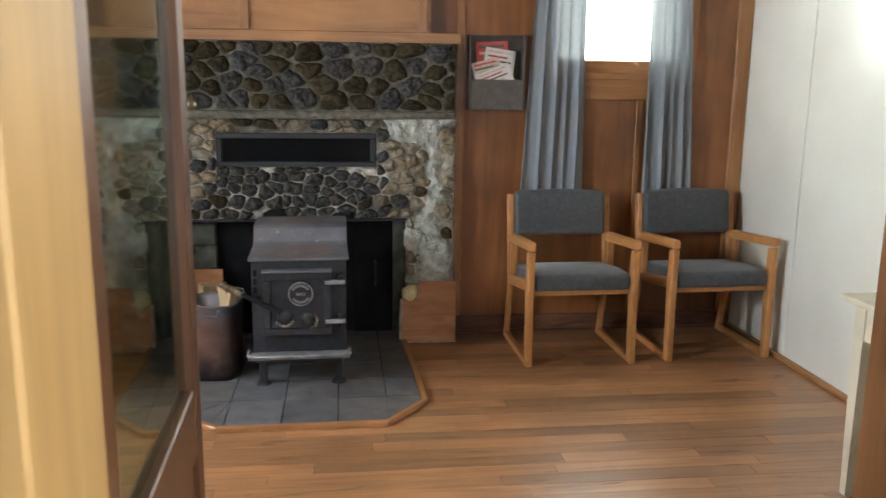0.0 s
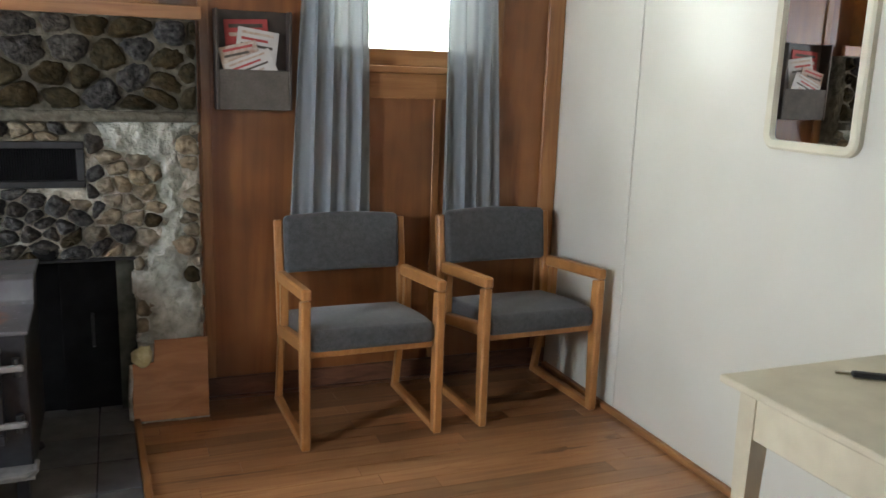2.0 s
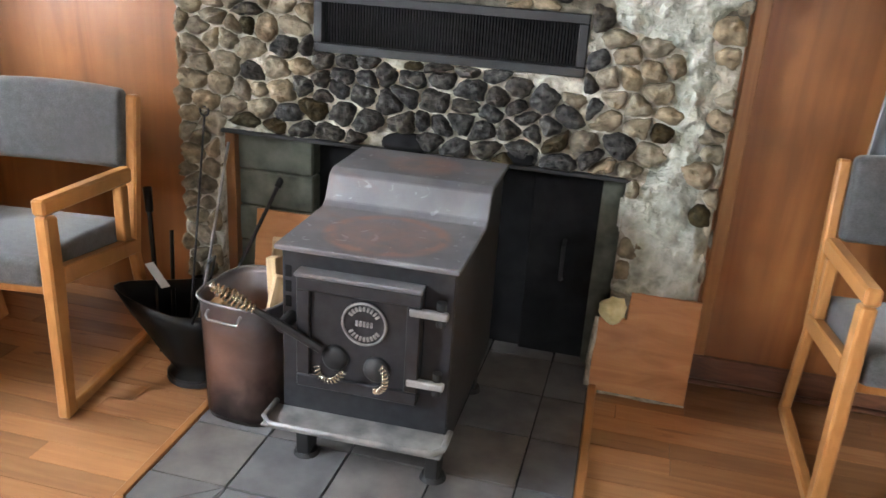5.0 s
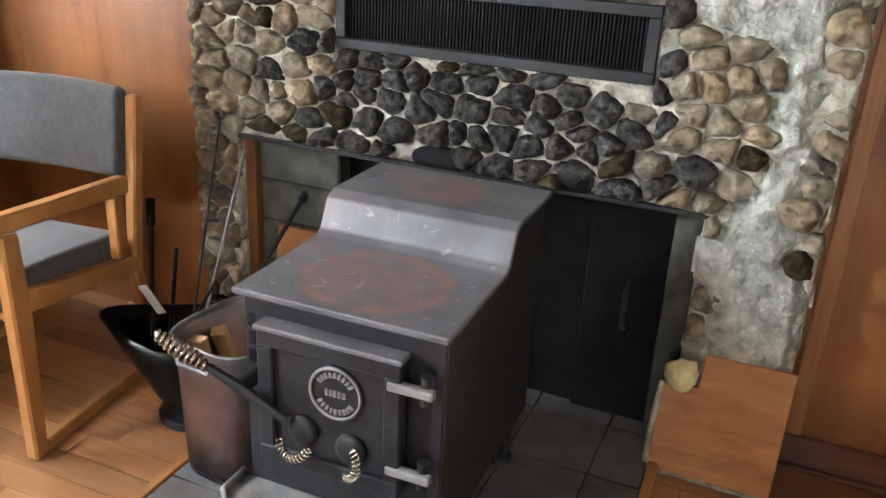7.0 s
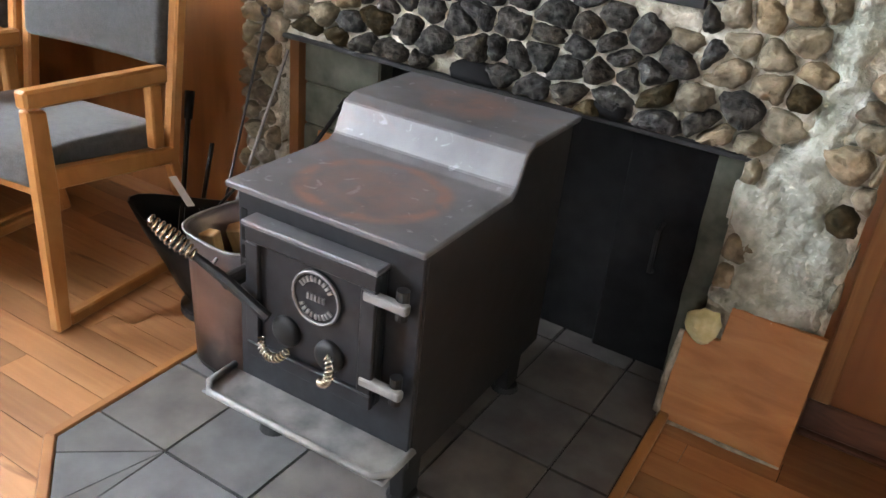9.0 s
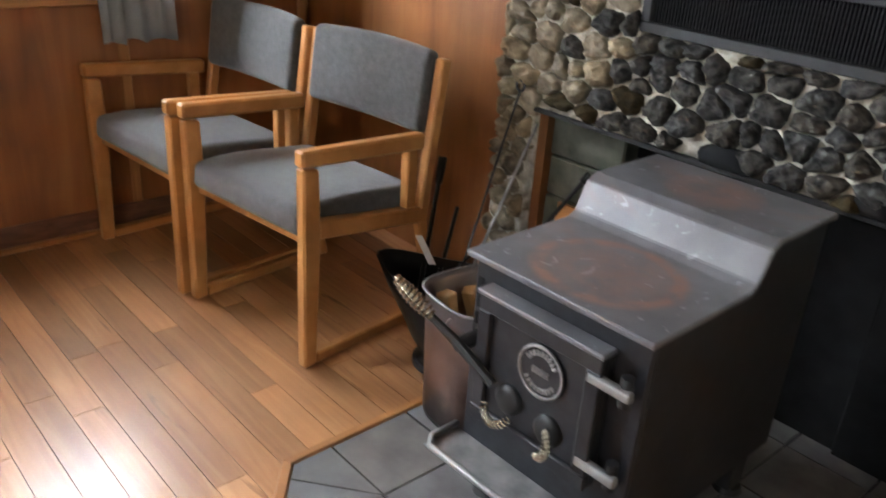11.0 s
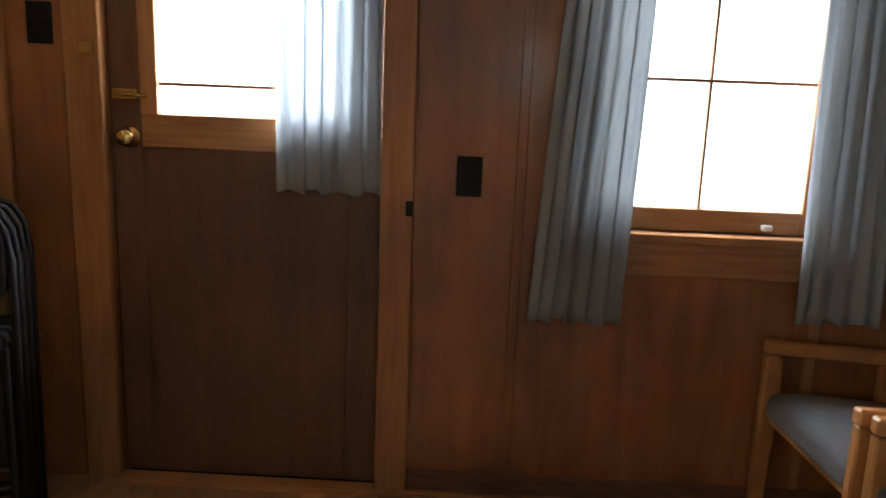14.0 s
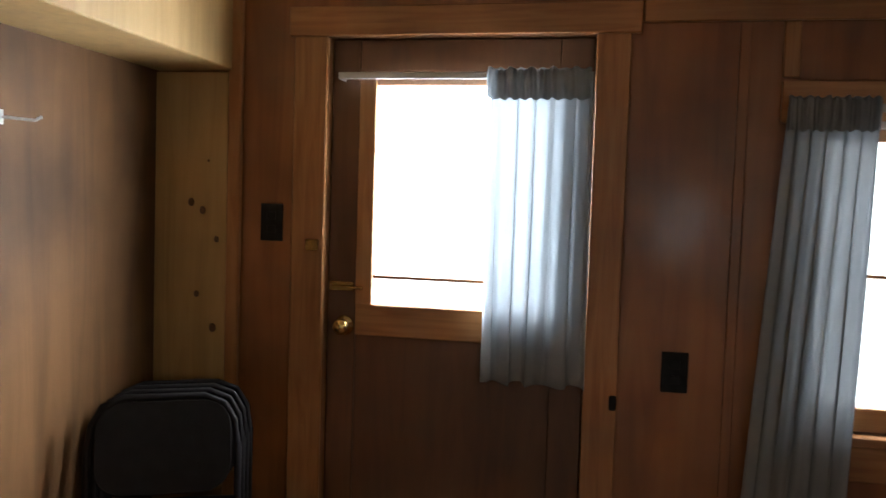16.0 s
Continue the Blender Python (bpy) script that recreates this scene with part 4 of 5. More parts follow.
for j in range(rows_n):
    for i in range(cols):
        x, z = 0.122 + i * step, 0.325 + j * step
        d = patch_depth(x, z)
        if d > -0.012:
            lump = 0.016 * noise.noise(Vector((x * 14, 1.0, z * 10))) + 0.010 * noise.noise(Vector((x * 38, 5.0, z * 26))) + 0.005 * noise.noise(Vector((x * 90, 9.0, z * 90)))
            grid[i, j] = bm.verts.new((min(x, CX1), FY + 0.012 - min(1.0, max(0.0, d + 0.012) / 0.045) * (0.040 + lump), z))
for (i, j), v in grid.items():
    q = [grid.get(k) for k in ((i, j), (i + 1, j), (i + 1, j + 1), (i, j + 1))]
    if None not in q:
        bm.faces.new(q)
bmesh.ops.delete(bm, geom=[v for v in bm.verts if not v.link_faces], context="VERTS")
rim = [e for e in bm.edges if e.is_boundary]
for v in [g for g in bmesh.ops.extrude_edge_only(bm, edges=rim)["geom"] if isinstance(g, bmesh.types.BMVert)]:
    v.co.y = FY + 0.03
part("cement_patch", bm, PATCH, chim, "rough grey-green cement patch", True)
# soot-black discs paint the shade in gaps where stones dropped out over the stove
for gx, gw in ((-0.43, 0.085), (-0.06, 0.05)):
    gap = lathe([(0.0, -0.004), (0.8, -0.003), (1.0, 0.02)], 18)
    for v in gap.verts:
        v.co = Vector((gx + v.co.x * gw, FY - 0.016 + v.co.z, OZ + 0.018 + max(-0.016, v.co.y * 0.05)))
    part("gap_shade", gap, SOOT, chim, "black disc for the shade of a gap in the stonework", True)
# the fire opening: soot-black walls
part("opening_back", box(OX0, OX1, FY + 0.50, FY + 0.53, 0, OZ, 0), SOOT, chim)
part("opening_top", box(OX0, OX1, FY + 0.16, FY + 0.50, OZ, OZ + 0.04, 0), SOOT, chim)
part("opening_side", box(OX0 - 0.05, OX0, FY + 0.03, FY + 0.50, 0, OZ, 0), FIREBRICK, chim)
part("opening_side", box(OX1, OX1 + 0.05, FY + 0.03, FY + 0.50, 0, OZ, 0), FIREBRICK, chim)
part("lintel", box(OX0 - 0.04, OX1 + 0.03, FY - 0.012, FY + 0.10, OZ - 0.014, OZ, 0.003), IRON, chim, "thin steel lintel")
part("soot_panel", box(-0.02, 0.20, FY + 0.10, FY + 0.115, 0.012, OZ - 0.02, 0.003, 1), SOOT, chim, "black steel closing panel")
part("soot_panel", box(-0.78, -0.02, FY + 0.13, FY + 0.145, 0.012, OZ - 0.02, 0.003, 1), SOOT, chim, "black steel closing panel")
part("panel_handle", tube([(0.10, FY + 0.10, 0.30), (0.10, FY + 0.07, 0.31), (0.10, FY + 0.07, 0.43), (0.10, FY + 0.10, 0.44)], 0.007), IRON, chim)
for i in range(5):
    part("brick", box(OX0 + 0.005, -0.775, FY + 0.06 + 0.004 * (i % 2), FY + 0.13, 0.02 + i * 0.132, 0.148 + i * 0.132, 0.006), FIREBRICK, chim)
part("side_pier", rough_face(0.20, OX1 + 0.01, 0.012, OZ - 0.02, FY + 0.05, 0.10, 0.03, 0.02, 15), FIREBRICK, chim, "grimy plastered pier", True)

# vent grille
vent = thing("vent_grille", "black metal heat vent grille set in the stonework", "vent")
for b in ((VX0, VX1, VZ0, VZ0 + 0.028), (VX0, VX1, VZ1 - 0.028, VZ1), (VX0, VX0 + 0.03, VZ0 + 0.028, VZ1 - 0.028), (VX1 - 0.03, VX1, VZ0 + 0.028, VZ1 - 0.028)):
    part("frame", box(b[0], b[1], FY - 0.012, FY + 0.03, b[2], b[3]), IRON, vent)
part("backing", box(VX0, VX1, FY + 0.034, FY + 0.04, VZ0, VZ1, 0), SOOT, vent)
n = 84
slat = finish("slat", box(-0.0022, 0.0022, FY + 0.002, FY + 0.028, VZ0 + 0.028, VZ1 - 0.028, 0), SOOT)
for i in range(n):
    ob = new("slat", slat)
    ob.parent = vent
    ob.location.x = VX0 + 0.036 + (VX1 - VX0 - 0.072) * i / (n - 1)

# things on the ledge
bulb = tagged(part("glass_jar", lathe([(0.0, 0.0), (0.026, 0.0), (0.034, 0.02), (0.034, 0.045), (0.018, 0.065), (0.015, 0.085), (0.0, 0.086)], 20), CHROME, None, "", True), "small shiny metal shaker on the chimney ledge", "shaker")
bulb.matrix_basis = pose(-0.855, FY - 0.022, 1.285)
dk = tagged(part("dark_stone", lathe([(0.0, 0.0), (0.035, 0.002), (0.045, 0.03), (0.025, 0.055), (0.0, 0.06)], 9, (1.2, 0.6)), SOOT, None, "", True), "dark lump of rock on the chimney ledge", "rock")
dk.matrix_basis = pose(-1.13, FY - 0.022, 1.285)

# plywood patch standing on the floor against the chimney
pp = thing("plywood_offcut", "notched orange plywood offcut leaning on the chimney foot", "plywood", pose(0, 5.390, 0.001, -8, 0, 0))
part("board", prism([(0.24, 0.0), (0.545, 0.0), (0.55, 0.345), (0.335, 0.347), (0.33, 0.255), (0.245, 0.25)], "y", -0.012, 0.006, 0.002), CUTPLY, pp)
bm = bmesh.new()
bmesh.ops.create_icosphere(bm, subdivisions=3, radius=0.043)
for v in bm.verts:
    v.co *= 1 + 0.35 * noise.noise(v.co * 40)
    v.co.y *= 0.55
foam = tagged(part("foam_lump", bm, FOAM, None, "", True), "yellow lump of insulation foam in the plywood notch", "foam")
foam.matrix_basis = pose(0.288, 5.405, 0.288)
bm = tube([(0.236, 5.380, 0.0), (0.232, 5.395, 0.10), (0.238, 5.405, 0.18), (0.24, 5.415, 0.25)], [0.012, 0.008, 0.010, 0.006], 7)
torn = part("torn_edge", bm, MORTAR, pp, "pale torn edge", True)
torn.matrix_basis = pp.matrix_basis.inverted()
bm = tube([(0.24, -0.018, 0.004), (0.33, -0.02, 0.006), (0.42, -0.017, 0.003), (0.545, -0.016, 0.003)], [0.006, 0.004, 0.006, 0.003], 6)
part("torn_edge", bm, MORTAR, pp, "pale torn edge", True)

# ---- hearth ----
HZ = 0.022
hearth_pts = [(-0.83, FY + 0.12), (-0.805, 4.425), (-0.605, 4.26), (0.09, 4.262), (0.268, 4.485), (0.235, FY + 0.12)]
hearth = thing("hearth", "grey slate tile hearth with clipped corners and wood edging", "hearth", kind="structure")
part("bed", prism(hearth_pts, "z", 0.001, HZ - 0.008), GROUT, hearth)
for (ax, ay), (bx, by) in zip(hearth_pts[:-1], hearth_pts[1:]):
    L = math.hypot(bx - ax, by - ay)
    e = part("edging", box(-0.012, L + 0.012, -0.028, -0.001, 0.001, HZ + 0.004, 0.004), TRIM_H, hearth)
    e.matrix_basis = pose(ax, ay, 0, 0, 0, math.degrees(math.atan2(by - ay, bx - ax)))

# ---- stove ----
stove = thing("wood_stove", "black steel wood stove with a stepped top on short legs", "stove", pose(-0.283, 4.985, HZ, 0, 0, 1.0))
S0, S1 = -0.232, 0.222
y_f, y_b = -0.29, 0.31
zt, zb2, zlo = 0.615, 0.705, 0.125
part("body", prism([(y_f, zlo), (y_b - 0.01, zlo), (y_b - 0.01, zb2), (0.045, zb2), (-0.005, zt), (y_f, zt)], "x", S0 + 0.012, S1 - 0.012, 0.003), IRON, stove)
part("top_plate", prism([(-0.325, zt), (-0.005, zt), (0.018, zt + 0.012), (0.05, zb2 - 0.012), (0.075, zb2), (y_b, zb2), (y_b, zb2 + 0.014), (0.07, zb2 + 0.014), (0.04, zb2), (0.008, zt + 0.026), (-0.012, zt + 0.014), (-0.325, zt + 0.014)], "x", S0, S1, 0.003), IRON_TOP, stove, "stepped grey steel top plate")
FYS = y_f
part("front_plate", box(S0 + 0.012, S1 - 0.012, FYS - 0.012, FYS, zlo + 0.005, zt - 0.002, 0.003), IRON_FACE, stove)
dr = part("fire_door", box(-0.168, 0.140, FYS - 0.040, FYS - 0.013, 0.268, 0.562, 0.006, 2), IRON_FACE, stove, "cast fire door")
for b in ((-0.168, 0.140, 0.268, 0.302), (-0.168, 0.140, 0.528, 0.562), (-0.168, -0.134, 0.302, 0.528), (0.106, 0.140, 0.302, 0.528)):
    part("door_border", box(b[0], b[1], FYS - 0.052, FYS - 0.039, b[2], b[3], 0.003), IRON_FACE, dr)
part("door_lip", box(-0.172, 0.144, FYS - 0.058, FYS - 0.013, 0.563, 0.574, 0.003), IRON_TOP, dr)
med = part("medallion", lathe([(0.0, 0.004), (0.046, 0.004), (0.048, 0.004), (0.056, 0.003), (0.058, 0.0)], 36), IRON_FACE, dr, "round cast medallion", True)
med.matrix_basis = pose(0.002, FYS - 0.040, 0.462, 90, 0, 0)
part("medallion_ring", tube([(0.002 + 0.054 * math.cos(a * math.pi / 20), FYS - 0.046, 0.462 + 0.054 * math.sin(a * math.pi / 20)) for a in range(40)], 0.0034, 6, None, True), TRAYM, dr, "worn bright rim", True)
for a in list(range(35, 150, 14)) + list(range(215, 330, 14)):
    rb = part("relief_bar", box(-0.003, 0.003, -0.003, 0.003, -0.006, 0.006, 0.001), TRAYM, dr)
    rb.matrix_basis = pose(0.002 + 0.040 * math.cos(radians(a)), FYS - 0.045, 0.462 + 0.040 * math.sin(radians(a)), 0, 90 - a, 0)
for kx in (-0.018, -0.009, 0.0, 0.009, 0.018):
    part("relief_bar", box(kx - 0.001, kx + 0.005, FYS - 0.048, FYS - 0.043, 0.455, 0.469, 0.001), TRAYM, dr)
for kx, kz, tilt in ((-0.070, 0.358, 0), (0.036, 0.345, 75)):
    kb = part("draft_cap", lathe([(0.0, 0.016), (0.024, 0.015), (0.033, 0.008), (0.034, 0.0)], 24), IRON, dr, "round draft cap", True)
    kb.matrix_basis = pose(kx, FYS - 0.040, kz, 90, 0, 0)
    pts = []
    for i in range(111):
        f = i / 110
        a = radians(200 + tilt + 140 * f)
        c = Vector((kx + 0.036 * math.cos(a), FYS - 0.078 - 0.012 * math.sin(math.pi * f), kz + 0.036 * math.sin(a)))
        rad = Vector((math.cos(a), 0, math.sin(a)))
        ph = f * 2 * math.pi * 11
        pts.append(c + rad * 0.008 * math.cos(ph) + Vector((0, 1, 0)) * 0.008 * math.sin(ph))
    part("coil_grip", tube(pts, 0.0022, 5), CHROME, dr, "bright coiled wire grip", True)
for hz in (0.330, 0.515):
    part("hinge", box(0.112, 0.205, FYS - 0.056, FYS - 0.036, hz - 0.010, hz + 0.010, 0.005, 2), TRAYM, stove, "worn steel hinge strap")
    part("hinge_pin", tube([(0.185, FYS - 0.035, hz - 0.030), (0.185, FYS - 0.035, hz + 0.030)], 0.012, 12), IRON, stove)
# thin black blocks on the plate, painting the shade inside three air holes
for vz in (0.555, 0.515, 0.475):
    part("air_slot_shade", box(S0 + 0.020, S0 + 0.036, FYS - 0.0135, FYS - 0.011, vz - 0.015, vz + 0.015, 0.001), SOOT, stove)
part("latch_pivot", tube([(-0.195, FYS - 0.012, 0.435), (-0.195, FYS - 0.075, 0.435)], 0.017, 14), IRON, stove)
part("latch_bar", tube([(-0.10, FYS - 0.062, 0.385), (-0.195, FYS - 0.075, 0.440), (-0.262, FYS - 0.095, 0.482)], [0.011, 0.012, 0.008], 8), IRON, stove)
part("spring_handle", spring((-0.255, FYS - 0.093, 0.478), (-0.355, FYS - 0.115, 0.535), 0.012, 0.014, 10, 0.0042), CHROME, stove, "bright coiled spring handle", True)
tray = part("ash_tray", box(S0 - 0.005, S1 + 0.000, FYS - 0.115, FYS - 0.012, 0.172, 0.180, 0.003), TRAYM, stove, "worn grey metal ash shelf")
part("rim", tube([(S0 - 0.005, FYS - 0.013, 0.188), (S0 - 0.005, FYS - 0.090, 0.188), (S0 + 0.02, FYS - 0.117, 0.188), (S1 - 0.025, FYS - 0.117, 0.188), (S1, FYS - 0.090, 0.188), (S1, FYS - 0.013, 0.188)], 0.008, 8), TRAYM, tray, "", True)
for lx in (S0 + 0.05, S1 - 0.05):
    for ly in (FYS + 0.05, y_b - 0.08):
        lg = part("leg", prism([(ly - 0.03, 0.012), (ly + 0.03, 0.012), (ly + 0.035, zlo), (ly - 0.035, zlo)], "x", lx - 0.018, lx + 0.018, 0.003), IRON, stove)
        part("foot", lathe([(0.0, 0.014), (0.030, 0.014), (0.036, 0.0), (0.0, 0.0)], 20), IRON, lg).matrix_basis = pose(lx, ly, 0)

# ---- ash bucket with kindling ----
bucket = thing("ash_bucket", "oval heat-stained tin bucket holding kindling", "bucket", pose(-0.700, 4.925, HZ, 0, 0, -6) @ Matrix.Diagonal((1, 1, 0.9, 1)))


def oval(r, sq, z, n=40):
    """A rounded-square ring."""
    ring = []
    for k in range(n):
        a = 2 * math.pi * k / n
        c, d = math.cos(a), math.sin(a)
        g = (abs(c) ** 3.6 + abs(d) ** 3.6) ** (-1 / 3.6)
        ring.append((r * c * g, r * sq * d * g, z))
    return ring


bm = bmesh.new()
rings = [[bm.verts.new(p) for p in oval(r, 1.14, z)] for r, z in ((0.106, 0.004), (0.110, 0.0), (0.113, 0.02), (0.121, 0.400), (0.126, 0.405), (0.126, 0.413), (0.119, 0.413), (0.116, 0.395), (0.107, 0.02), (0.03, 0.014))]
for r0, r1 in zip(rings, rings[1:]):
    for k in range(40):
        bm.faces.new((r0[k], r0[(k + 1) % 40], r1[(k + 1) % 40], r1[k]))
bm.faces.new(rings[0][::-1])
bm.faces.new(rings[-1])
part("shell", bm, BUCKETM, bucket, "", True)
part("rim", tube(oval(0.126, 1.14, 0.414), 0.0045, 6, None, True), TRAYM, bucket, "", True)
part("handle", tube([(-0.05, -0.143, 0.392), (-0.05, -0.156, 0.380), (-0.045, -0.158, 0.366), (0.045, -0.158, 0.366), (0.05, -0.156, 0.380), (0.05, -0.143, 0.392)], 0.005, 6), TRAYM, bucket, "thin steel grip", True)
part("handle", tube([(0.05, 0.143, 0.40), (0.07, 0.15, 0.44), (0.115, 0.10, 0.445), (0.126, 0.08, 0.41)], 0.003, 6), TRAYM, bucket, "thin wire handle", True)
for i, (x, y, z, rx, ry, s) in enumerate(((-0.055, -0.045, 0.24, 6, -6, 0.15), (0.075, -0.03, 0.30, -6, 16, 0.17), (0.06, 0.055, 0.31, -10, 10, 0.18), (-0.05, 0.06, 0.22, -14, -8, 0.16), (0.0, -0.03, 0.16, 30, 5, 0.13))):
    bm = prism([(-0.022, -0.018), (0.026, -0.014), (0.018, 0.022), (-0.016, 0.02)], "z", -s, s * 0.9, 0.003)
    ob = tagged(part("kindling_stick", bm, FIREWOOD), "pale split kindling stick in the tin bucket", "firewood", "kindling in the bucket")
    ob.matrix_basis = pose(-0.715 + x, 4.925 + y, HZ + z - 0.03, rx, ry, i * 40)

# ---- coal scuttle and fire tools ----
hod = thing("coal_scuttle", "black metal coal scuttle with a wide pouring lip", "scuttle", pose(-0.955, 5.045, 0.004, 0, 0, 205) @ Matrix.Diagonal((0.9, 0.9, 0.88, 1)))
prof = [(0.10, 0.0), (0.105, 0.03), (0.085, 0.045), (0.115, 0.10), (0.155, 0.24), (0.165, 0.30)]
bm = bmesh.new()
N = 32
rings = []
for r, z in prof + [(0.158, 0.30), (0.148, 0.24), (0.108, 0.10), (0.0, 0.06)]:
    ring = []
    for k in range(N):
        a = 2 * math.pi * k / N
        lip = max(0.0, math.cos(a)) ** 3 * (max(0, z - 0.08) / 0.22)
        ring.append(bm.verts.new(((r + 0.10 * lip * (r > 0)) * math.cos(a), r * math.sin(a), z + 0.05 * lip)))
    rings.append(ring)
for r0, r1 in zip(rings, rings[1:]):
    for k in range(N):
        bm.faces.new((r0[k], r0[(k + 1) % N], r1[(k + 1) % N], r1[k]))
bm.faces.new(rings[0][::-1])
part("body", bm, HODM, hod, "", True)
part("bail_handle", tube([(0.0, 0.165, 0.28), (-0.03, 0.16, 0.36), (-0.06, 0.08, 0.42), (-0.06, -0.08, 0.42), (-0.03, -0.16, 0.36), (0.0, -0.165, 0.28)], 0.005, 8), HODM, hod, "", True)
part("base_ring", lathe([(0.105, 0.0), (0.112, 0.0), (0.112, 0.02), (0.104, 0.024)], 28), IRON_FACE, hod)


def tool(label, p, q, r, mat, ring=False, head=None):
    t = thing("fire_tool", label, "fire tool", group="fire tools")
    part("shaft", tube([p, q], r, 7), mat, t)
    q = Vector(q)
    if ring:
        part("ring", tube([q + Vector((0.016 * math.cos(a * math.pi / 8), 0, 0.016 + 0.016 * math.sin(a * math.pi / 8))) for a in range(16)], 0.004, 6, None, True), mat, t, "", True)
    if head:
        part("grip", tube([q, q + (q - Vector(p)).normalized() * head], [0.012, 0.015], 10), HODM, t, "black grip", True)


tool("thin steel poker with a ring end leaning on the stonework", (-1.00, 5.06, 0.09), (-1.125, FY - 0.03, 0.74), 0.004, IRON_FACE, ring=True)
tool("steel tongs leaning on the stonework", (-0.96, 5.02, 0.09), (-1.04, FY - 0.03, 0.66), 0.005, TRAYM)
tool("black fire shovel with a thick grip leaning in the opening", (-0.94, 5.0, 0.09), (-0.90, FY + 0.045, 0.50), 0.007, IRON, head=0.10)
tool("black hearth brush standing in the scuttle", (-1.05, 4.99, 0.09), (-1.19, 5.18, 0.47), 0.008, HODM, head=0.08)
tool("black ash rake standing in the scuttle", (-1.02, 5.01, 0.09), (-1.14, 5.22, 0.40), 0.007, HODM)
tag = tagged(part("paper_tag", box(-0.016, 0.016, -0.001, 0.001, -0.05, 0.05, 0), PAPER), "small white paper tag on a fire tool", "tag")
tag.matrix_basis = pose(-1.10, 5.065, 0.31, 18, -20, 0)
ob = tagged(part("plywood_scrap", box(-0.13, 0.10, -0.008, 0.008, 0.0, 0.40, 0.002), CUTPLY), "plywood scrap leaning inside the fire opening", "plywood")
ob.matrix_basis = pose(-0.84, FY - 0.02, HZ, -8, 0, 0)
for lab, m in (("short sawn wood block behind the bucket", pose(-0.83, FY - 0.13, HZ, 0, 4, 25)),):
    ob = tagged(part("wood_block", box(-0.03, 0.03, -0.045, 0.045, 0, 0.35, 0.004), FIREWOOD), lab, "firewood")
    ob.matrix_basis = m

# ---- folding chairs leaning in the corner ----


def folding_chair(m, label):
    c = thing("folding_chair", label, "folding chair", m, "stacked folding chairs")
    # the folded chair stands in the x-z plane: width along x, front towards +y
    pts = [(-0.215, 0, 0.0), (-0.225, 0, 0.88), (-0.212, 0, 0.96), (-0.18, 0, 1.015), (-0.12, 0, 1.04), (0.12, 0, 1.04), (0.18, 0, 1.015), (0.212, 0, 0.96), (0.225, 0, 0.88), (0.215, 0, 0.0)]
    part("frame", tube(pts, 0.012, 8), FOLDMETAL, c, "", True)
    bm = prism(rounded(-0.205, 0.205, 0.74, 1.03, 0.09), "y", -0.010, 0.012, 0.004)
    part("backrest", bm, FOLDMETAL, c)
    bm = cushion(-0.195, 0.195, 0.010, 0.034, 0.26, 0.66, "y", 4)
    part("seat", bm, FOLDMETAL, c, "", True)
    for sx in (-0.19, 0.19):
        part("rear_leg", tube([(sx, 0.03, 0.0), (sx, 0.03, 0.62)], 0.011, 8), FOLDMETAL, c)
    part("stretcher", tube([(-0.19, 0.03, 0.12), (0.19, 0.03, 0.12)], 0.009, 8), FOLDMETAL, c)


for i in range(4):
    folding_chair(pose(-2.06 + 0.033 * i, 2.0 - 0.0 * i, 0.0, 0, 0, -62) @ pose(0, 0.035 * i, 0, 8, 0, 0), "dark brown metal folding chair leaning in a stack by the wall")

hook = thing("wall_hook", "thin white metal hook on the plywood wall", "hook", pose(-1.62, SY, 1.86))
part("plate", box(-0.008, 0.008, 0.0, 0.004, -0.02, 0.02, 0.001), RODWHITE, hook)
part("prong", tube([(0, 0.004, 0.0), (-0.06, 0.06, -0.003), (-0.075, 0.07, 0.008)], 0.004, 6), RODWHITE, hook)

# ---- floor mat by the outer door ----
mat = tagged(part("door_mat", box(-2.16, -1.75, 2.35, 3.10, 0.001, 0.012, 0.003), BLACKPLATE), "black rubber mat inside the outer door", "mat")

# ---- pieces: hearth tiles ----


def inside(px, py, pts):
    hit = False
    for (ax, ay), (bx, by) in zip(pts, pts[1:] + pts[:1]):
        if (ay > py) != (by > py) and px < (bx - ax) * (py - ay) / (by - ay) + ax:
            hit = not hit
    return hit


def clip_poly(poly, a, b):
    """The part of poly to the left of the line from a to b."""
    out = []
    side = [(b[0] - a[0]) * (p[1] - a[1]) - (b[1] - a[1]) * (p[0] - a[0]) for p in poly]
    for i, p in enumerate(poly):
        q, s0, s1 = poly[(i + 1) % len(poly)], side[i], side[(i + 1) % len(poly)]
        if s0 >= 0:
            out.append(p)
        if s0 * s1 < 0:
            f = s0 / (s0 - s1)
            out.append((p[0] + (q[0] - p[0]) * f, p[1] + (q[1] - p[1]) * f))
    return out


def tile_poly(poly):
    if len(poly) < 3:
        return
    cx, cy = sum(p[0] for p in poly) / len(poly), sum(p[1] for p in poly) / len(poly)
    size = max(math.hypot(p[0] - cx, p[1] - cy) for p in poly)
    if size < 0.035:
        return
    k = 1 - 0.005 / size
    pts = [((p[0] - cx) * k + cx, (p[1] - cy) * k + cy) for p in poly]
    part("tile", prism(pts, "z", 0.006, HZ + random.uniform(-0.001, 0.001), 0.0), SLATE, hearth)


XL = [-0.86, -0.59, -0.35, -0.11, 0.11, 0.30]
YL = [4.24, 4.535, 4.775, 5.015, 5.255, 5.495, 5.62]
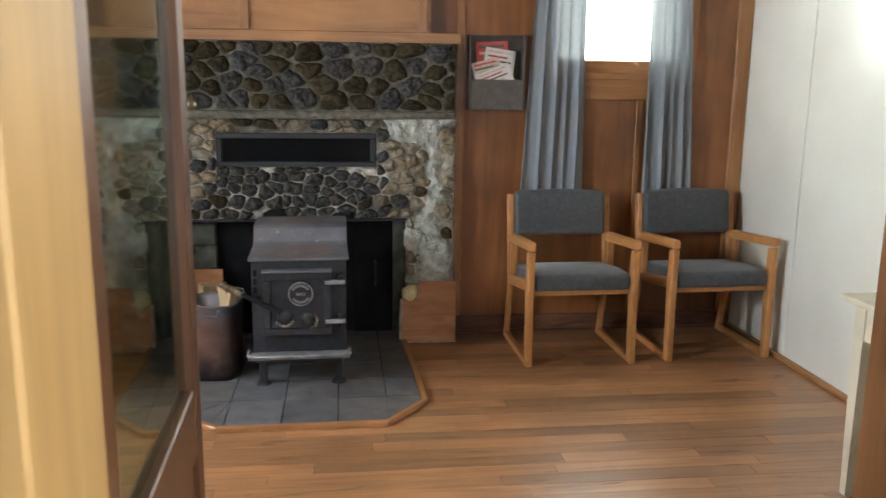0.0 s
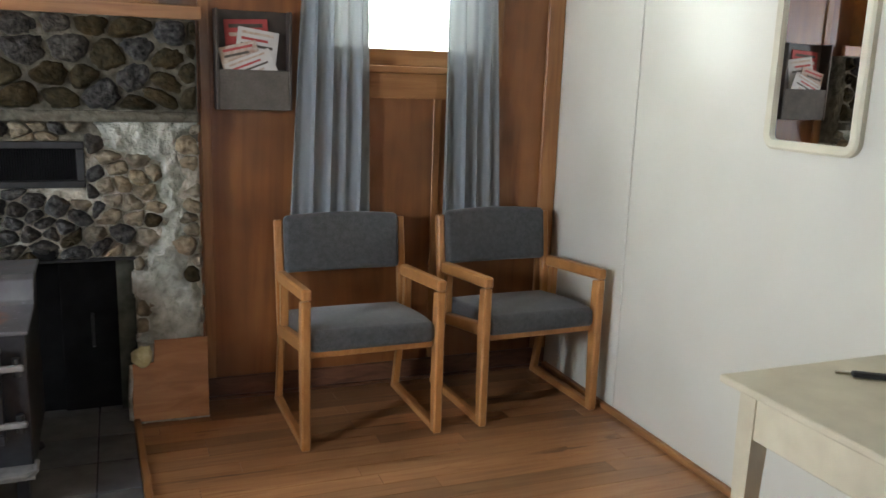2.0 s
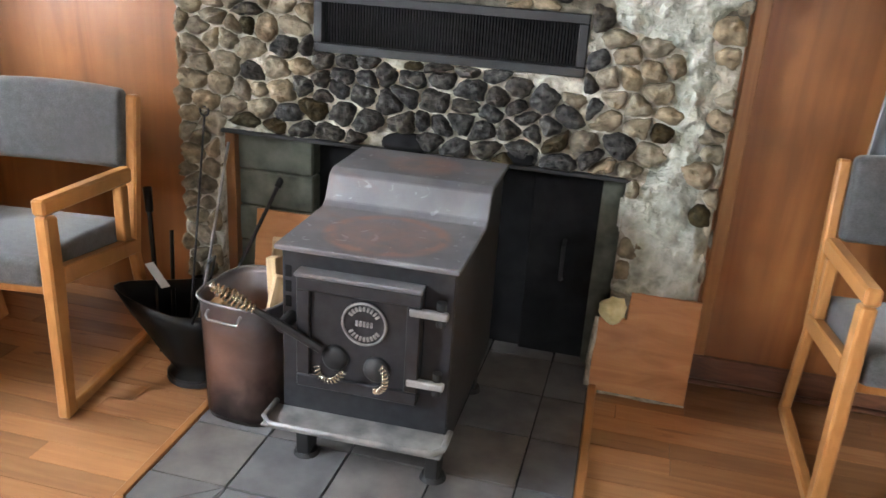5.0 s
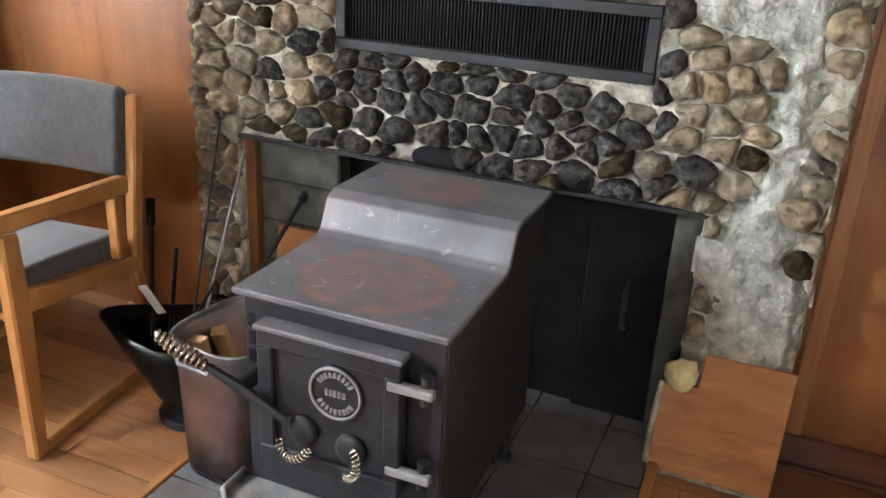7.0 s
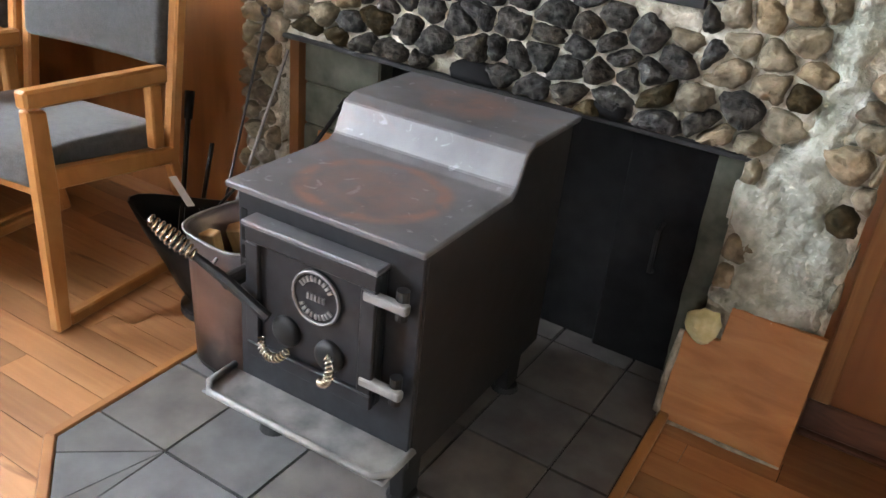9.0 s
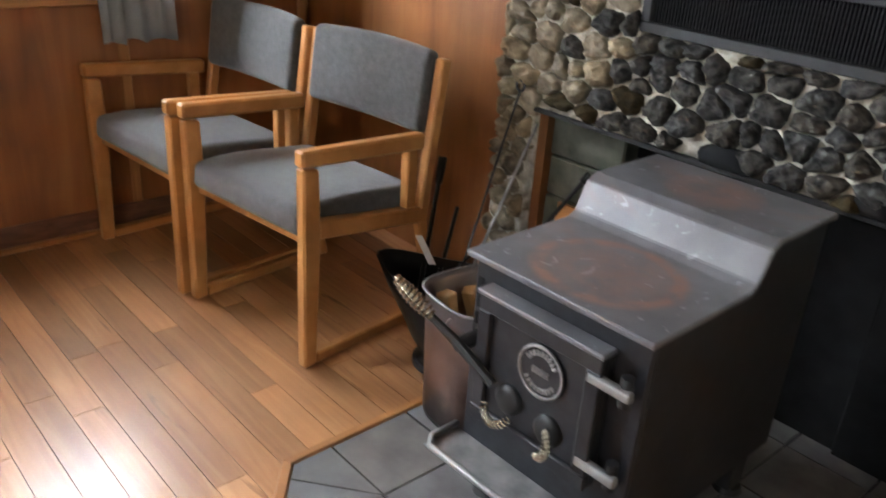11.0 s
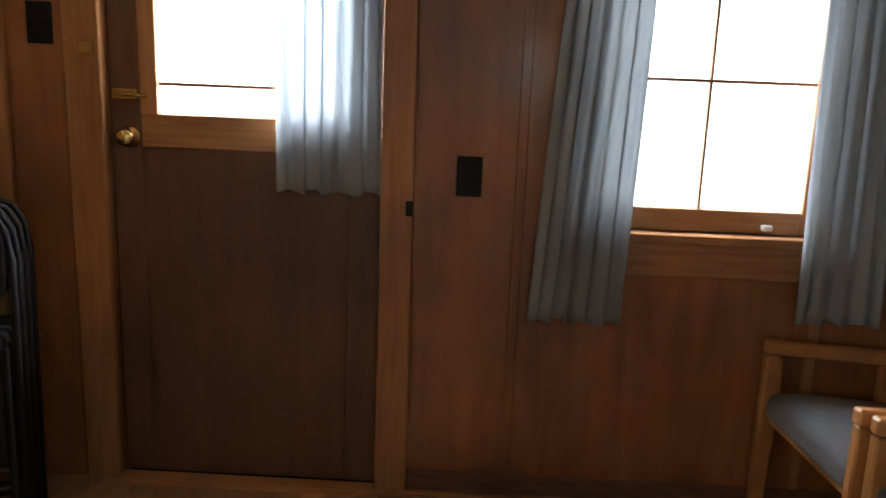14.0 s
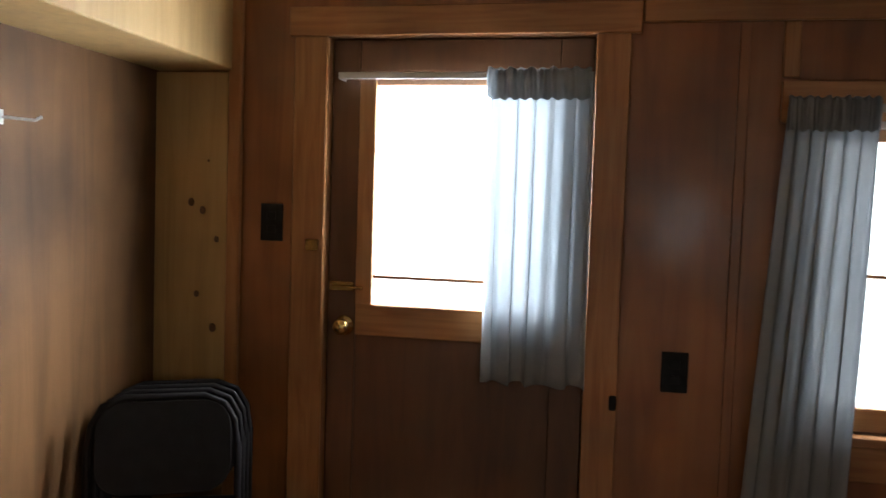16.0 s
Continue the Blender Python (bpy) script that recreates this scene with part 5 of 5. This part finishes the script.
for iy in range(6):
    for ix in range(5):
        poly = [(XL[ix], YL[iy]), (XL[ix + 1], YL[iy]), (XL[ix + 1], YL[iy + 1]), (XL[ix], YL[iy + 1])]
        for a, b in zip(hearth_pts[:-1], hearth_pts[1:]):
            poly = clip_poly(poly, a, b) if poly else poly
        poly = clip_poly(poly, (1, FY + 0.12), (0, FY + 0.12)) if poly else poly
        if iy == 0 and ix in (0, 4):
            c = (XL[1] if ix == 0 else XL[4], YL[1])
            e0, e1 = (hearth_pts[1], hearth_pts[2]) if ix == 0 else (hearth_pts[3], hearth_pts[4])
            m0, m1 = [(e0[0] + (e1[0] - e0[0]) * f, e0[1] + (e1[1] - e0[1]) * f) for f in (0.2, 0.8)]
            tile_poly(clip_poly(poly, m0, c))
            tile_poly(clip_poly(clip_poly(poly, c, m0), m1, c))
            tile_poly(clip_poly(poly, c, m1))
        else:
            tile_poly(poly)

# ---- pieces: field stones ----
rnd = random.Random(11)
ASP = 1.3   # stones lie wider than high


def seeds_in(z0, z1, dx, dz):
    out, row, z = [], 0, z0 + dz / 2
    while z < z1:
        x = CX0 + (dx / 2 if row % 2 else 0.01)
        while x < CX1 + dx / 2:
            out.append((x + rnd.uniform(-0.3, 0.3) * dx, z + rnd.uniform(-0.42, 0.42) * dz))
            x += dx * rnd.choice((0.6, 0.75, 0.9, 1.0, 1.15, 1.35))
        z += dz
        row += 1
    return out


def chaikin(poly):
    out = []
    for p, q in zip(poly, poly[1:] + poly[:1]):
        out += [(p[0] * 0.78 + q[0] * 0.22, p[1] * 0.78 + q[1] * 0.22), (p[0] * 0.22 + q[0] * 0.78, p[1] * 0.22 + q[1] * 0.78)]
    return out


def outline(poly, k, rough=0.10):
    """The stone's rim, resampled and roughened."""
    cx, cz = sum(p[0] for p in poly) / len(poly), sum(p[1] for p in poly) / len(poly)
    per = [math.hypot(q[0] - p[0], q[1] - p[1]) for p, q in zip(poly, poly[1:] + poly[:1])]
    total, n = sum(per), 22
    out, i, acc = [], 0, 0.0
    for j in range(n):
        want = total * j / n
        while acc + per[i] < want:
            acc += per[i]
            i += 1
        p, q = poly[i], poly[(i + 1) % len(poly)]
        f = (want - acc) / per[i]
        x, z = p[0] + (q[0] - p[0]) * f, p[1] + (q[1] - p[1]) * f
        g = 1 + rough * (noise.noise(Vector((x * 55, z * 55, k))) * 1.6 + noise.noise(Vector((x * 120, z * 120, k + 5))) * 0.8) - rough * 0.3
        out.append((cx + (x - cx) * g, cz + (z - cz) * g))
    return out


def stone_mesh(poly, height, mt, k):
    cx, cz = sum(p[0] for p in poly) / len(poly), sum(p[1] for p in poly) / len(poly)
    bm = bmesh.new()
    rings = []
    tx, tz = rnd.uniform(-0.35, 0.35), rnd.uniform(-0.45, 0.25)
    size = max(math.hypot(p[0] - cx, p[1] - cz) for p in poly)
    for f, h in ((1.0, 0.5), (1.0, 0.0), (0.96, -0.34), (0.86, -0.62), (0.70, -0.84), (0.48, -0.98), (0.22, -1.04)):
        ring = []
        for x, z in poly:
            px, pz = cx + (x - cx) * f, cz + (z - cz) * f
            wob = noise.noise(Vector((px * 24, pz * 24, k))) * 0.42 + noise.noise(Vector((px * 62, pz * 62, k + 3))) * 0.38 + noise.noise(Vector((px * 140, pz * 140, k + 8))) * 0.22
            tilt = (tx * (px - cx) + tz * (pz - cz)) / size
            ring.append(bm.verts.new((px, FY + height * (h + (wob + tilt * 0.5) * (h < 0)), pz)))
        rings.append(ring)
    n = len(poly)
    for r0, r1 in zip(rings, rings[1:]):
        for a in range(n):
            bm.faces.new((r0[a], r0[(a + 1) % n], r1[(a + 1) % n], r1[a]))
    bm.faces.new(rings[-1])
    return finish("stone", bm, mt, True)


def field(z0, z1, dx, dz, gap):
    pts = seeds_in(z0, z1, dx, dz)
    for k, (x, z) in enumerate(pts):
        poly = [(x - 0.2, z - 0.2), (x + 0.2, z - 0.2), (x + 0.2, z + 0.2), (x - 0.2, z + 0.2)]
        for x2, z2 in pts:
            if (x2, z2) == (x, z) or abs(x2 - x) > 0.3 or abs(z2 - z) > 0.3:
                continue
            mx, mz, nx, nz = (x + x2) / 2, (z + z2) / 2, (x2 - x), (z2 - z) * ASP * ASP
            poly = clip_poly(poly, (mx, mz), (mx - nz, mz + nx))
            if len(poly) < 3:
                break
        edge = rnd.uniform(-0.012, 0.006)
        lines = [((CX0 + edge, 0), (CX0 + edge, -1)), ((CX1 - edge, 0), (CX1 - edge, 1)), ((0, z0), (1, z0)), ((0, z1), (-1, z1))]
        if VX0 < x < VX1 and z > VZ1:
            lines.append(((0, VZ1), (1, VZ1)))
        elif VX0 < x < VX1 and z < VZ0:
            lines.append(((0, VZ0), (-1, VZ0)))
        elif x <= VX0 and VZ0 - 0.05 < z < VZ1 + 0.05:
            lines.append(((VX0, 0), (VX0, 1)))
        elif x >= VX1 and VZ0 - 0.05 < z < VZ1 + 0.05:
            lines.append(((VX1, 0), (VX1, -1)))
        if OX0 < x < OX1:
            lines.append(((0, OZ), (1, OZ)))
        elif z < OZ:
            lines.append(((OX0, 0), (OX0, 1)) if x <= OX0 else ((OX1, 0), (OX1, -1)))
        for a, b in lines:
            poly = clip_poly(poly, a, b) if len(poly) > 2 else poly
        if len(poly) < 3 or (VX0 < x < VX1 and VZ0 < z < VZ1) or (OX0 < x < OX1 and z < OZ):
            continue
        if patch_depth(x, z) > 0.012 or (OZ < z < OZ + 0.035 and (abs(x + 0.43) < 0.08 or abs(x + 0.06) < 0.045)):
            continue
        if x > 0.24 and z < 0.36:
            continue
        cx, cz = sum(p[0] for p in poly) / len(poly), sum(p[1] for p in poly) / len(poly)
        size = sum(math.hypot(p[0] - cx, p[1] - cz) for p in poly) / len(poly)
        if size < 0.02:
            continue
        f = max(0.5, 1 - gap * rnd.uniform(0.6, 1.5) / size)
        poly = [(cx + (p[0] - cx) * f, cz + (p[1] - cz) * f) for p in poly]
        poly = outline(chaikin(poly), k)
        upper = z > 1.285
        soot = math.exp(-(abs(cx + 0.30) / 0.56) ** 4) * (1.0 if OZ < cz < 1.0 else 0.3)
        r = rnd.random()
        mt = STONE_SOOT if r < soot * 0.95 else (STONE_BROWN if (upper or r > 0.93) else STONE_TAN)
        if upper and rnd.random() < 0.25:
            mt = STONE_SOOT
        ob = new("stone", stone_mesh(poly, rnd.uniform(0.024, 0.046), mt, k))
        ob.parent = chim


field(0.02, 1.243, 0.084, 0.062, 0.0012)
field(1.288, CZ1, 0.125, 0.09, 0.0035)

# ---- pieces: floor boards ----
floor = structure("floor", slab(box(WX - 0.14, EX + 0.14, SY - 0.12, NY + 0.1, -0.12, -0.006, 0), WX - 0.14, 1.38, SY - 2.5, SY - 0.12, -0.12, -0.006), SOOT, "narrow oiled wood strip floor with a warm sheen", "floor")
board = finish("plank", box(-0.5, 0.5, -0.5, 0.5, -0.5, 0.5, 0), FLOOR)
rnd = random.Random(7)
BW = 0.083
rest = bmesh.new()
y = NY
row = 0
while y > -0.6:
    x = WX - rnd.uniform(0, 0.9)
    near = y > 3.0
    while x < EX:
        L = rnd.uniform(0.55, 1.5)
        far_x = EX if y > SY - 0.12 else 1.38
        a, b = max(x, WX) + 0.0008, min(x + L, far_x) - 0.0008
        x += L
        if b - a < 0.03:
            continue
        if near and row < 34:
            ob = new("plank", board)
            ob.parent = floor
            ob.matrix_basis = pose((a + b) / 2, y - BW / 2, -0.006 + rnd.uniform(-0.0006, 0)) @ Matrix.Diagonal((b - a, BW - 0.0016, 0.012, 1))
        else:
            slab(rest, a, b, y - BW + 0.0008, y - 0.0008, -0.012, 0.0)
    y -= BW
    row += 1
tagged(part("boards_beyond", rest, FLOOR, floor), kind="stuff")
